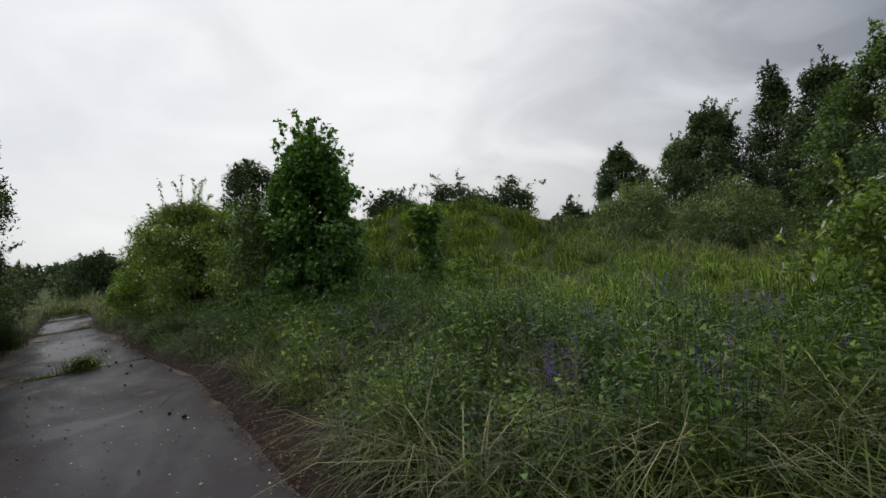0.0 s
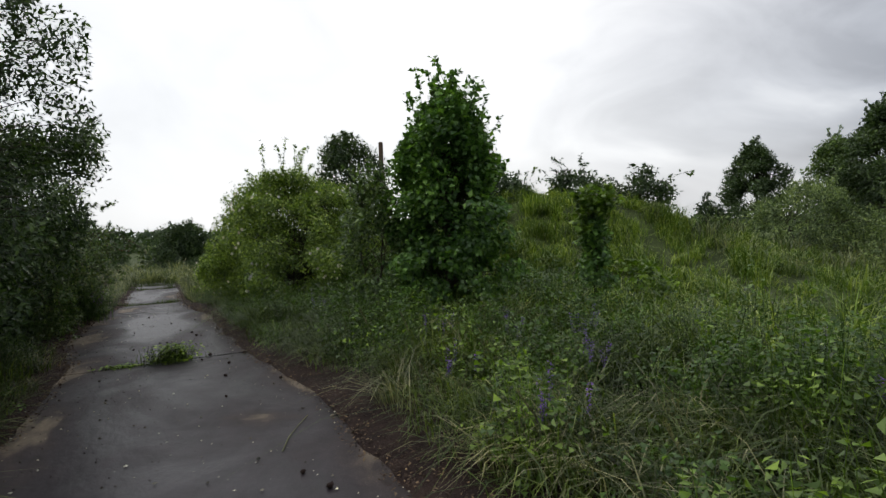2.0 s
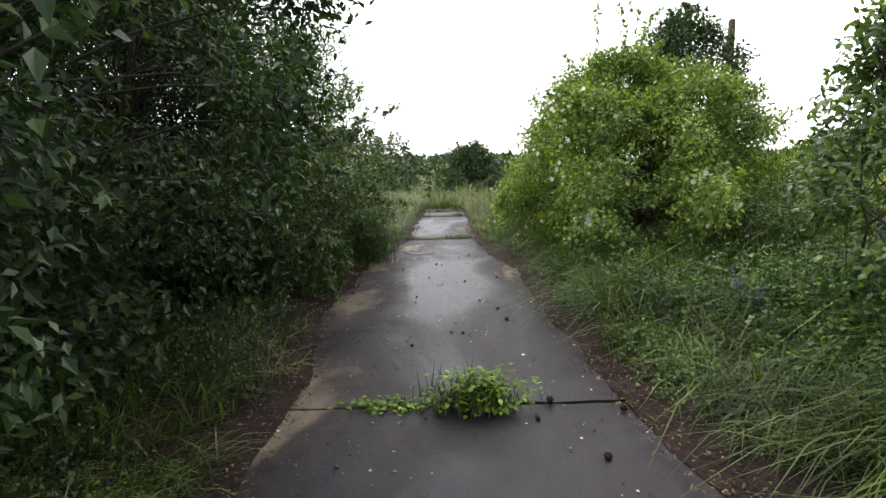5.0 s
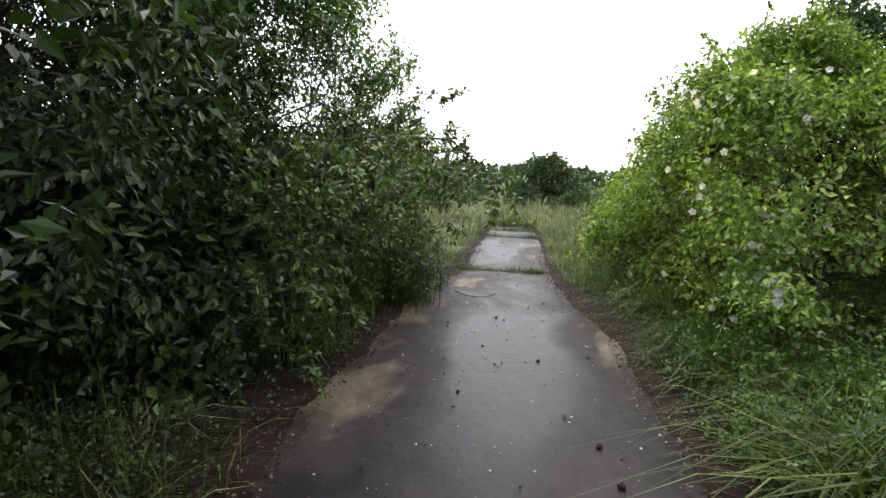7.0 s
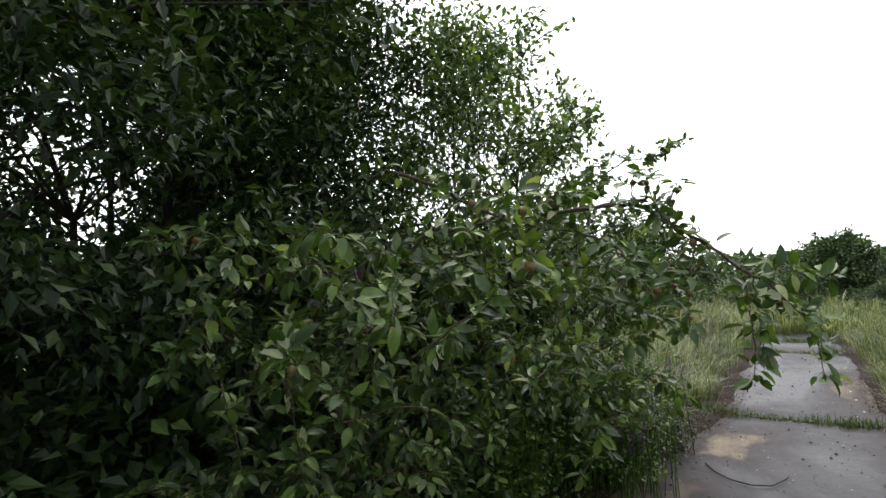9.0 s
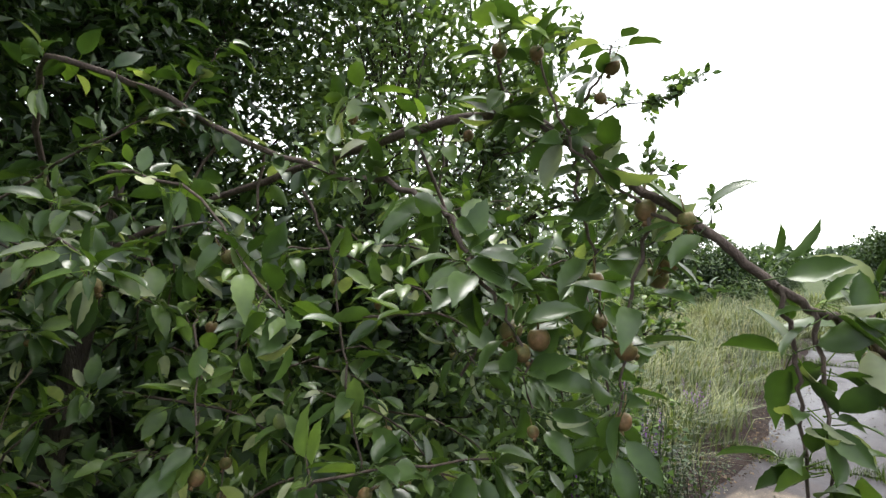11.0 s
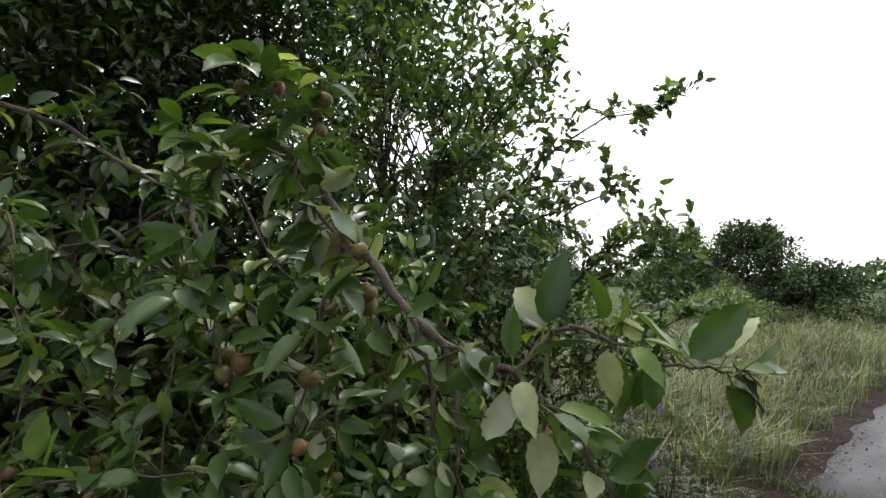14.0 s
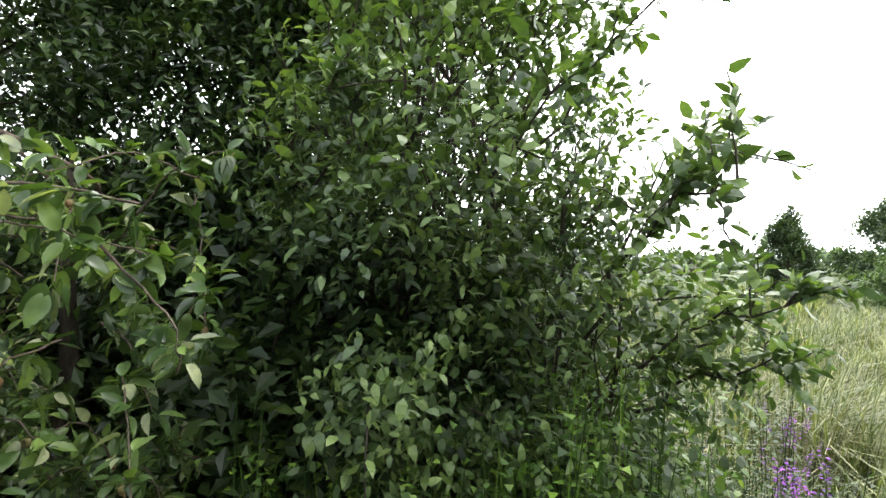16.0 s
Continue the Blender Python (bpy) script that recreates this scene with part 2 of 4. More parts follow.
def part(name, bm, mat, parent=None, label="", smooth=False):
    me = bpy.data.meshes.new(name)
    bm.to_mesh(me)
    bm.free()
    me.materials.append(mat)
    if smooth:
        me.polygons.foreach_set("use_smooth", np.full(len(me.polygons), True))
    return part_mesh(name, me, parent, label)


def unit(v):
    return v / np.maximum(np.linalg.norm(v, axis=-1, keepdims=True), 1e-9)


def leaf_arrays(p, d, n, length, width, style="mid", curl=0.25, fold=0.25):
    """Leaves at p that point along d and face n; style: near (8 triangles), mid (4) or far (2)."""
    d = unit(d)
    s = unit(np.cross(d, n))
    u = np.cross(s, d)
    k = len(p)
    L, W = np.broadcast_to(length, k)[:, None], np.broadcast_to(width, k)[:, None] / 2
    c = np.broadcast_to(curl, k)[:, None]

    def at(a, w, lift=0.0):
        return p + d * L * a + s * W * w + u * (W * lift - c * L * a * a)
    if style == "near":
        v, tri, quad = [at(0, 0)], [[0, 2, 1], [0, 3, 2]], []
        for r, (a_, w_) in enumerate(((.12, .55), (.34, .97), (.60, .95), (.84, .55))):
            v += [at(a_, -w_, fold * w_), at(a_ + .01, 0), at(a_, w_, fold * w_)]
            if r:
                k0 = 3 * r - 2
                quad += [[k0, k0 + 1, k0 + 4, k0 + 3], [k0 + 1, k0 + 2, k0 + 5, k0 + 4]]
        v.append(at(1, 0))
        tri += [[10, 11, 13], [11, 12, 13]]
        tri, quad = np.array(tri), np.array(quad)
    elif style == "mid":
        v = [at(0, 0), at(.3, -.95, fold), at(.68, -.8, fold), at(1, 0), at(.68, .8, fold), at(.3, .95, fold)]
        tri = np.array([[0, 5, 1], [2, 4, 3]])
        quad = np.array([[1, 5, 4, 2]])
    else:
        v = [at(0, 0), at(.45, -1, fold), at(1, 0), at(.45, 1, fold)]
        tri = np.array([[0, 2, 1], [0, 3, 2]])
        quad = np.zeros((0, 4), int)
    m = len(v)
    verts = np.stack(v, 1).reshape(-1, 3)
    off = (np.arange(k) * m)[:, None, None]
    return verts, (tri[None] + off).reshape(-1, 3), (quad[None] + off).reshape(-1, 4)


def leaf_mesh(name, p, d, n, length, width, mat, style="mid", curl=0.25, fold=0.25):
    v, t, q = leaf_arrays(p, d, n, length, width, style, curl, fold)
    return mesh_from(name, v, [t, q], mat, smooth=(style == "near"))


def blades_mesh(name, p, h, bend, width, az, mat, fine=True):
    """Grass blades: tapered strips of three lengths that bow over."""
    k = len(p)
    d = np.stack([np.cos(az), np.sin(az), np.zeros(k)], 1)
    s = np.stack([-np.sin(az), np.cos(az), np.zeros(k)], 1)
    up = np.array([0, 0, 1.0])
    rows_ = []
    steps = ((0, 1.0), (0.4, 0.9), (0.75, 0.6)) if fine else ((0, 1.0), (0.55, 0.85))
    for a, w in steps:
        out = bend * h * a ** 2
        rise = h * a - bend * h * 0.55 * a ** 3
        cpt = p + d * out[:, None] + up * rise[:, None]
        rows_ += [cpt - s * (width * w / 2)[:, None], cpt + s * (width * w / 2)[:, None]]
    rows_.append(p + d * (bend * h)[:, None] + up * (h - bend * h * 0.55)[:, None])
    verts = np.stack(rows_, 1).reshape(-1, 3)
    off = (np.arange(k) * (7 if fine else 5))[:, None, None]
    quad = np.array([[0, 1, 3, 2], [2, 3, 5, 4]] if fine else [[0, 1, 3, 2]])
    tri = np.array([[4, 5, 6]] if fine else [[2, 3, 4]])
    return mesh_from(name, verts, [(tri[None] + off).reshape(-1, 3), (quad[None] + off).reshape(-1, 4)], mat)


def tube_arrays(lines, sides=5):
    """Tapered tubes along polylines: each line is (points, radii)."""
    vs, qs, base = [], [], 0
    ring = np.arange(sides) * 2 * np.pi / sides
    for pts, rad in lines:
        pts = np.asarray(pts, float)
        tan = unit(np.gradient(pts, axis=0))
        ref = np.array([0.3, 0.9, 0.2]) if abs(tan[0][2]) > 0.8 else np.array([0, 0, 1.0])
        a = unit(np.cross(tan, ref))
        b = np.cross(tan, a)
        r = np.asarray(rad, float)[:, None, None]
        v = pts[:, None] + r * (a[:, None] * np.cos(ring)[None, :, None] + b[:, None] * np.sin(ring)[None, :, None])
        vs.append(v.reshape(-1, 3))
        n = len(pts)
        i = np.arange(n - 1)[:, None] * sides + np.arange(sides)[None]
        j = np.arange(n - 1)[:, None] * sides + (np.arange(sides)[None] + 1) % sides
        qs.append(np.stack([i, j, j + sides, i + sides], -1).reshape(-1, 4) + base)
        base += n * sides
    return np.concatenate(vs), np.concatenate(qs)


def tube_mesh(name, lines, mat, sides=5):
    v, q = tube_arrays(lines, sides)
    return mesh_from(name, v, [q], mat, smooth=True)


def bowed(a, b, sag, n=5, wiggle=0.0):
    a, b = np.asarray(a, float), np.asarray(b, float)
    t = np.linspace(0, 1, n)[:, None]
    pts = a + (b - a) * t + np.array([0, 0, 1.0]) * (sag * 4 * t * (1 - t))
    if wiggle:
        w = rng.normal(0, wiggle, (n, 3))
        w[0] = w[-1] = 0
        pts = pts + w
    return pts


# ---------------------------------------------------------------- ground
def hill(x, y):
    """Height of the ground: level beside the road, an earth mound to the east."""
    x, y = np.asarray(x, float), np.asarray(y, float)
    dx, dy = (x - 11.6) / 5.6, (y - 16.0) / 5.6
    r2 = dx * dx + dy * dy
    mound = 2.45 * np.exp(-np.power(r2, 1.25))
    rise = 0.25 * np.clip((x - 2.2) / 4.0, 0, 1) * np.exp(-((y - 8) / 14.0) ** 2)
    lumps = 0.05 * np.sin(x * 0.9 + 1.3) * np.sin(y * 0.7) * np.clip((np.abs(x) - 1.8) / 2, 0, 1)
    return mound + rise + lumps


def ground_sheet():
    ax = np.concatenate([-np.geomspace(1200, 40, 12), np.linspace(-36, -4, 17), np.linspace(-3, 26, 59), np.geomspace(29, 1200, 14)])
    ay = np.concatenate([-np.geomspace(1200, 30, 11), np.linspace(-24, 34, 117), np.geomspace(37, 1200, 14)])
    gx, gy = np.meshgrid(ax, ay)
    gz = hill(gx, gy) - 0.03
    v = np.stack([gx, gy, gz], -1).reshape(-1, 3)
    nx, ny = len(ax), len(ay)
    i = (np.arange(ny - 1)[:, None] * nx + np.arange(nx - 1)[None]).ravel()
    q = np.stack([i, i + 1, i + nx + 1, i + nx], 1)
    ob = new("ground", mesh_from("ground", v, [q], EARTH, True))
    tagged(ob, "green earth under grass with a mound", "ground", kind="structure")


ground_sheet()

# the road: slabs between joints, slightly uneven, with open joints
JOINTS = [-14.0, -6.2, 1.6, 9.75, 17.7, 22.8, 24.4, 26.2]
ROAD_L, ROAD_R = -1.62, 1.5


def slab(y0, y1, tilt, parent):
    bm = bmesh.new()
    n, k = max(6, int((y1 - y0) / 0.3)), 22
    rnd = random.Random(int(y0 * 10) + 400)
    grid = []
    for j in range(n + 1):
        row = []
        for i in range(k + 1):
            x = ROAD_L + (ROAD_R - ROAD_L) * i / k
            y = y0 + (y1 - y0) * j / n
            jag = 0.03 * noise.noise(Vector((x * 5, y0 * 3, 0))) if j == 0 else 0.03 * noise.noise(Vector((x * 5, y1 * 3, 5))) if j == n else 0
            drop = -0.012 if (j in (0, n) or i in (0, k)) else 0
            z = 0.006 * noise.noise(Vector((x, y * 0.7, 2))) + tilt * (x + 0.4 * (y - y0)) + drop
            row.append(bm.verts.new((x + (0.05 * noise.noise(Vector((i * 9.0, y * 2, 1))) if i in (0, k) else 0), y + jag, z)))
        grid.append(row)
    for j in range(n):
        for i in range(k):
            bm.faces.new((grid[j][i], grid[j][i + 1], grid[j + 1][i + 1], grid[j + 1][i]))
    rim = [e for e in bm.edges if e.is_boundary]
    for f in bmesh.ops.extrude_edge_only(bm, edges=rim)["geom"]:
        if isinstance(f, bmesh.types.BMVert):
            f.co.z = -0.2
    bmesh.ops.recalc_face_normals(bm, faces=bm.faces)
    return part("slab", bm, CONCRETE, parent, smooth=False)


road = tagged(new("road"), "cracked damp grey concrete slab road with overgrown joints", "road", kind="structure")
for a, b, tl in zip(JOINTS[:-1], JOINTS[1:], (0, 0.001, 0, 0.0012, -0.001, 0.001, -0.002)):
    slab(a + 0.02, b - 0.02, tl, road)


def soil_edge(side):
    """A ragged bank of soil and litter that creeps over the slabs' long edges."""
    ys = np.linspace(-13, 26, 200)
    if side > 0:
        inner = np.interp(ys, [-13, 2, 5, 7, 8.5, 9.8, 12.2, 14.3, 15.5, 17.5, 22, 26], [1.2, 1.2, 1.36, 1.4, 1.24, 1.08, 0.96, 0.97, 0.68, 0.55, 0.55, 0.5])
    else:
        inner = np.interp(ys, [-13, 5, 7, 8.2, 10, 12, 15, 16.6, 17.7, 20, 22, 26], [-1.2, -1.2, -1.16, -1.08, -1.06, -1.35, -1.25, -1.0, -0.82, -0.86, -0.78, -0.75])
    inner = inner + np.array([0.09 * noise.noise(Vector((y * 1.7, side, 0))) + 0.04 * noise.noise(Vector((y * 6, side, 3))) for y in ys])
    rows_ = []
    for off, z in ((0.0, 0.004), (0.07, 0.022), (0.3, 0.035), (0.8, 0.03), (1.5, 0.0), (2.3, -0.06)):
        x = inner + side * off
        bump = np.array([0.018 * noise.noise(Vector((q * 5, y * 5, 1))) for q, y in zip(x, ys)]) * (off > 0)
        rows_.append(np.stack([x, ys, z + bump], 1))
    v = np.concatenate(rows_)
    n = len(ys)
    i = (np.arange(len(rows_) - 1)[:, None] * n + np.arange(n - 1)[None]).ravel()
    q = np.stack([i, i + 1, i + n + 1, i + n], 1)
    if side > 0:
        q = q[:, ::-1]
    ob = new("soil_verge", mesh_from("soil_verge", v, [q], SOIL, True))
    tagged(ob, "dark bare soil creeping over the road edge", "soil", kind="structure")
    return ys, inner


YS, EDGE_R = soil_edge(1)
_, EDGE_L = soil_edge(-1)


# ---------------------------------------------------------------- trees and shrubs
PROFILES = {
    "dome": lambda h: np.sqrt(np.clip(1 - (2 * h - 0.75) ** 2 / 1.6, 0.02, 1)),
    "column": lambda h: np.clip(1.15 - 0.95 * h ** 2.2, 0.12, 1) * np.clip(h * 4 + 0.45, 0, 1),
    "cone": lambda h: np.clip(1.08 - h, 0.05, 1) ** 0.75 * np.clip(h * 5 + 0.3, 0, 1),
    "spread": lambda h: np.clip(np.sin(np.pi * (0.12 + 0.84 * h)), 0.08, 1) ** 0.7,
    "bush": lambda h: np.sqrt(np.clip(1 - h ** 2, 0.03, 1)),
}


def crown_clusters(height, radius, low, count, profile, core):
    h = low + (1 - low) * rng.random(count) ** (1.25 if profile == "bush" else 0.85)
    ang = rng.random(count) * 2 * np.pi
    rr = core + (1 - core) * np.sqrt(rng.random(count))
    lump = 1 + 0.22 * np.sin(3 * ang + rng.random() * 6 + 5 * h) + 0.12 * np.sin(5 * ang - 7 * h)
    prof = PROFILES[profile]((h - low) / (1 - low))
    r = np.outer(1, radius)[0] if np.ndim(radius) else np.array([radius, radius])
    x = np.cos(ang) * r[0] * prof * rr * lump
    y = np.sin(ang) * r[1] * prof * rr * lump
    return np.stack([x, y, h * height * (1 + 0.05 * np.sin(ang * 2))], 1)


def tree(name, label, category, x, y, height, radius, leaf=DARK_LEAF, low=0.12, clusters=90, per=120, spread=0.3, size=0.075, aspect=0.5,
         profile="spread", style="mid", core=0.35, stems=1, stem_r=0.07, shoots=14, shoot_len=0.5, droop=0.12, bark=BARK, z=None, group="", keep=None, petals=0, petal_size=0.036, thick=1.35, sweep=(0, 0, 0), reach=()):
    """A woody plant: tapered stems, limbs out to each clump, clumps of leaves and long shoots past the outline."""
    z = float(hill(x, y)) - 0.05 if z is None else z
    per = int(per * thick)
    size = size * 1.4
    root = new(name)
    root.location = (x, y, z)
    tagged(root, label, category, group)
    cl = crown_clusters(height, radius, low, clusters, profile, core)
    if keep is not None:
        cl = cl[keep(cl + np.array([x, y, z]))]
    rmax = float(np.max(radius))
    feet = [np.array([math.cos(a) * 0.1 * rmax * (stems > 1), math.sin(a) * 0.1 * rmax * (stems > 1), 0]) for a in np.arange(stems) * 2.4 + 0.5]
    tops = [f * 3.5 + np.array([rng.normal(0, 0.06) * rmax, rng.normal(0, 0.06) * rmax, height * (0.9 if k == 0 else 0.62 + 0.2 * rng.random())]) for k, f in enumerate(feet)]
    trunks = [(bowed(f, t, 0, 8, 0.035 * height * 0.3), np.linspace(stem_r, stem_r * 0.16, 8) * (1 if k == 0 else 0.75)) for k, (f, t) in enumerate(zip(feet, tops))]
    for k, line in enumerate(trunks):
        part_mesh("trunk", tube_mesh("trunk", [line], bark, 7), root)
    limbs = []
    for c in cl:
        pts = trunks[rng.integers(len(trunks))][0]
        want = min(max(c[2] * 0.72 - 0.1, 0.05 * height), height * 0.85)
        k = int(np.argmin(np.abs(pts[:, 2] - want)))
        limbs.append((bowed(pts[k], c, 0.08 * np.linalg.norm(c - pts[k]), 5, 0.03), np.linspace(min(stem_r * 0.22, 0.014), 0.003, 5)))
    n = len(cl)
    which = rng.integers(0, n, n * per)
    offs = unit(rng.normal(0, 1, (n * per, 3))) * (rng.random((n * per, 1)) ** 0.45 * 1.75) * spread * np.array([1, 1, 0.8])
    p = cl[which] + offs
    centre = np.array([0, 0, height * 0.45])
    out = unit(p - centre)
    d = unit(out * 0.6 + rng.normal(0, 0.75, p.shape) + np.array([0, 0, -droop]))
    nn = unit(out * 0.35 + np.array([0, 0, 0.9]) + rng.normal(0, 0.45, p.shape))
    # long shoots beyond the outline
    sp, sd, sn = [], [], []
    outer = cl[np.argsort(-np.linalg.norm((cl - centre) / np.array([rmax, rmax, height * 0.5]), axis=1))[: max(shoots * 2, 1)]]
    for _ in range(shoots):
        a = outer[rng.integers(len(outer))]
        way = unit(unit(a - centre) * 0.8 + np.array([0, 0, 0.75]) + np.array(sweep) + rng.normal(0, 0.42, 3))
        b = a + way * shoot_len * (0.6 + 0.8 * rng.random())
        if keep is not None and not keep((b + np.array([x, y, z]))[None])[0]:
            continue
        line = bowed(a, b, rng.uniform(0.08, 0.3) * shoot_len, 6, 0.015)
        limbs.append((line, np.linspace(0.007, 0.002, 6)))
        m = max(16, int(per / thick * 0.32))
        t = rng.random(m) * 5
        i = np.minimum(t.astype(int), 4)
        q = line[i] + (line[i + 1] - line[i]) * (t - i)[:, None] + rng.normal(0, 0.02, (m, 3))
        sp.append(q)
        sd.append(unit(rng.normal(0, 0.8, (m, 3)) + way * 0.5))
        sn.append(unit(rng.normal(0, 0.5, (m, 3)) + np.array([0, 0, 0.8])))
    for tip in reach:
        b = np.array(tip) - np.array([x, y, z])
        a = np.array([b[0] * 0.12, b[1] * 0.12, b[2] * 0.62])
        line = bowed(a, b, 0.16 * np.linalg.norm(b - a), 9, 0.025)
        limbs.append((line, np.linspace(0.011, 0.0025, 9)))
        for k in range(3, 9):
            for _ in range(3):
                way = unit(unit(b - a) * 0.7 + rng.normal(0, 0.55, 3))
                if keep is not None and not keep((line[k] + way * 0.2 + np.array([x, y, z]))[None])[0]:
                    continue
                tw = bowed(line[k], line[k] + way * rng.uniform(0.1, 0.3) * shoot_len * 2, 0.02, 4, 0.01)
                limbs.append((tw, np.linspace(0.004, 0.0015, 4)))
                m = 20
                t = rng.random(m) * 3
                i = np.minimum(t.astype(int), 2)
                sp.append(tw[i] + (tw[i + 1] - tw[i]) * (t - i)[:, None] + rng.normal(0, 0.015, (m, 3)))
                sd.append(unit(rng.normal(0, 0.7, (m, 3)) + way * 0.6))
                sn.append(unit(rng.normal(0, 0.5, (m, 3)) + np.array([0, 0, 0.8])))
    if sp:
        p, d, nn = np.concatenate([p, *sp]), np.concatenate([d, *sd]), np.concatenate([nn, *sn])
    ok = p[:, 2] > 0.03
    if keep is not None:
        ok &= keep(p + np.array([x, y, z]))
    p, d, nn = p[ok], d[ok], nn[ok]
    size_ = size * rng.uniform(0.65, 1.25, len(p))
    big = sorted(range(n), key=lambda k: -np.linalg.norm(limbs[k][0][-1] - limbs[k][0][0]))[:8]
    for k in big:
        part_mesh("branch", tube_mesh("branch", [(limbs[k][0], limbs[k][1] * 1.5)], bark, 5), root)
    tagged(part_mesh("twig_tangle", tube_mesh("twig_tangle", [l for k, l in enumerate(limbs) if k not in big], bark, 4), root), kind="stuff")
    part_mesh("crown", leaf_mesh("crown", p, d, nn, size_, size_ * aspect * rng.uniform(0.8, 1.2, len(p)), leaf, style, rng.uniform(0.0, 0.45, len(p))), root)
    if petals:
        rad = np.broadcast_to(radius, 2)
        gone = np.linalg.norm(p / np.array([rad[0], rad[1], height]), axis=1)
        far = np.where((gone > np.quantile(gone, 0.7)) | (p[:, 0] < -0.72 * rad[0]))[0]
        pick = rng.choice(far, petals, replace=False)
        blossom(p[pick] + unit(p[pick] - centre) * 0.16, unit(p[pick] - centre), root, petal_size)
    return root


def blossom(p, n, root, size=0.05):
    """Open five-petalled flowers, all of one shrub."""
    vs, ts, qs, base = [], [], [], 0
    s = unit(np.cross(n, np.array([0.2, 0.1, 1.0])))
    u = np.cross(n, s)
    for k in range(5):
        a = k * 2 * math.pi / 5
        d = s * math.cos(a) + u * math.sin(a) + n * 0.35
        v, t, q = leaf_arrays(p, d, n, size, size * 0.95, "mid", 0.1, -0.1)
        vs.append(v)
        ts.append(t + base)
        qs.append(q + base)
        base += len(v)
    part_mesh("blossoms", mesh_from("blossoms", np.concatenate(vs), [np.concatenate(ts), np.concatenate(qs)], PETAL), root, "white five-petalled flowers")


CLEAR = np.array([(0.15, -1.2), (0.05, 1.7), (0.02, 4.3), (-0.07, 8.7), (-0.065, 10.35), (-0.26, 12.4), (-0.15, 12.68), (0.04, 12.67), (0.22, 12.73), (0.17, 13.1), (0.19, 13.28), (0.29, 13.44), (0.39, 14.33)])


def off_walk(gap):
    """Keeps twigs out of the space in which one walks."""
    def test(p):
        near = np.full(len(p), 9.0)
        for a, b in zip(CLEAR[:-1], CLEAR[1:]):
            ab = b - a
            t = np.clip(((p[:, :2] - a) @ ab) / (ab @ ab), 0, 1)
            near = np.minimum(near, np.linalg.norm(p[:, :2] - a - t[:, None] * ab, axis=1))
        return near > gap
    return test


def left_of(edge_low, edge_high, gap=0.42):
    """Crown boundary beside the road: nearer to its middle higher up."""
    free = off_walk(gap)

    def test(p):
        lim = np.interp(p[:, 2], [0, 0.6, 1.6, 3.5], [edge_low - 0.25, edge_low, (edge_low + edge_high) / 2, edge_high])
        return free(p) & (p[:, 0] < lim)
    return test


# west of the road: a thicket that hangs over the slabs
tree("thicket_tree", "dense dark green broadleaf tree leaning over the road", "tree", -2.9, 8.5, 4.9, (2.9, 2.1), DARK_LEAF, 0.2, 210, 235, 0.2, 0.046, 0.5,
     "spread", "far", 0.4, 4, 0.07, 44, 0.5, keep=left_of(-1.15, -0.3))
tree("thicket_tree", "dark green broadleaf tree with several slim trunks", "tree", -3.5, 11.4, 5.2, (2.2, 1.9), DARK_LEAF, 0.1, 160, 185, 0.21, 0.054, 0.5,
     "spread", "far", 0.4, 6, 0.055, 34, 0.5, keep=left_of(-1.6, -0.9))
tree("thicket_tree", "tall dark green broadleaf tree behind the apple boughs", "tree", -4.1, 13.1, 5.4, (1.8, 1.4), DARK_LEAF, 0.05, 200, 180, 0.22, 0.05, 0.5,
     "spread", "far", 0.4, 4, 0.05, 34, 0.45, keep=left_of(-1.7, -1.2))
tree("plum_tree", "light green wild plum with thin sprawling branches", "tree", -2.2, 14.9, 3.6, (0.95, 0.8), PLUM_LEAF, 0.12, 165, 95, 0.17, 0.04, 0.5,
     "spread", "mid", 0.2, 3, 0.024, 40, 0.45, keep=left_of(-1.2, -0.3), sweep=(0.3, 0.5, -0.2), reach=((-0.72, 14.86, 1.95), (-0.9, 15.5, 2.45), (-1.15, 14.3, 2.0), (-1.4, 15.2, 2.7)))
tree("plum_tree", "light green wild plum arching above the meadow", "tree", -1.75, 15.35, 1.95, (0.65, 0.5), PLUM_LEAF, 0.08, 64, 70, 0.19, 0.04, 0.46,
     "dome", "mid", 0.2, 3, 0.016, 30, 0.45, keep=left_of(-1.1, -0.2), thick=1.3, sweep=(0.2, 0.6, -0.35), reach=((-0.7, 15.27, 1.72), (-0.95, 15.45, 1.84), (-0.9, 15.6, 1.4), (-1.1, 15.8, 1.15)))
tree("thicket_tree", "dense dark green broadleaf tree closing in behind the plum", "tree", -3.5, 14.05, 4.6, (1.2, 1.0), DARK_LEAF, 0.02, 200, 190, 0.22, 0.05, 0.5,
     "spread", "far", 0.25, 5, 0.05, 30, 0.45, keep=left_of(-1.9, -1.5))
# Shrubs added to block light from behind and darken the thicket's inside.
for ux, uy, uh in ((-4.6, 9.6, 2.0), (-5.2, 12.2, 2.1), (-5.0, 7.2, 2.3), (-3.4, 10.0, 1.3), (-3.0, 12.6, 1.2), (-4.8, 13.4, 1.6), (-3.0, 14.9, 1.3), (-2.7, 13.9, 1.7), (-3.1, 13.2, 1.9), (-2.75, 15.0, 1.75)):
    tree("shading_shrub", "dark leafy shrub added to deepen the thicket's shade", "shrub", ux, uy, uh, 1.2, DARK_LEAF, 0.02, 55, 80, 0.26, 0.075, 0.55, "bush", "far", 0.3, 4, 0.02, 6, 0.3, keep=left_of(-1.6, -1.4), group="shrubs under the thicket")
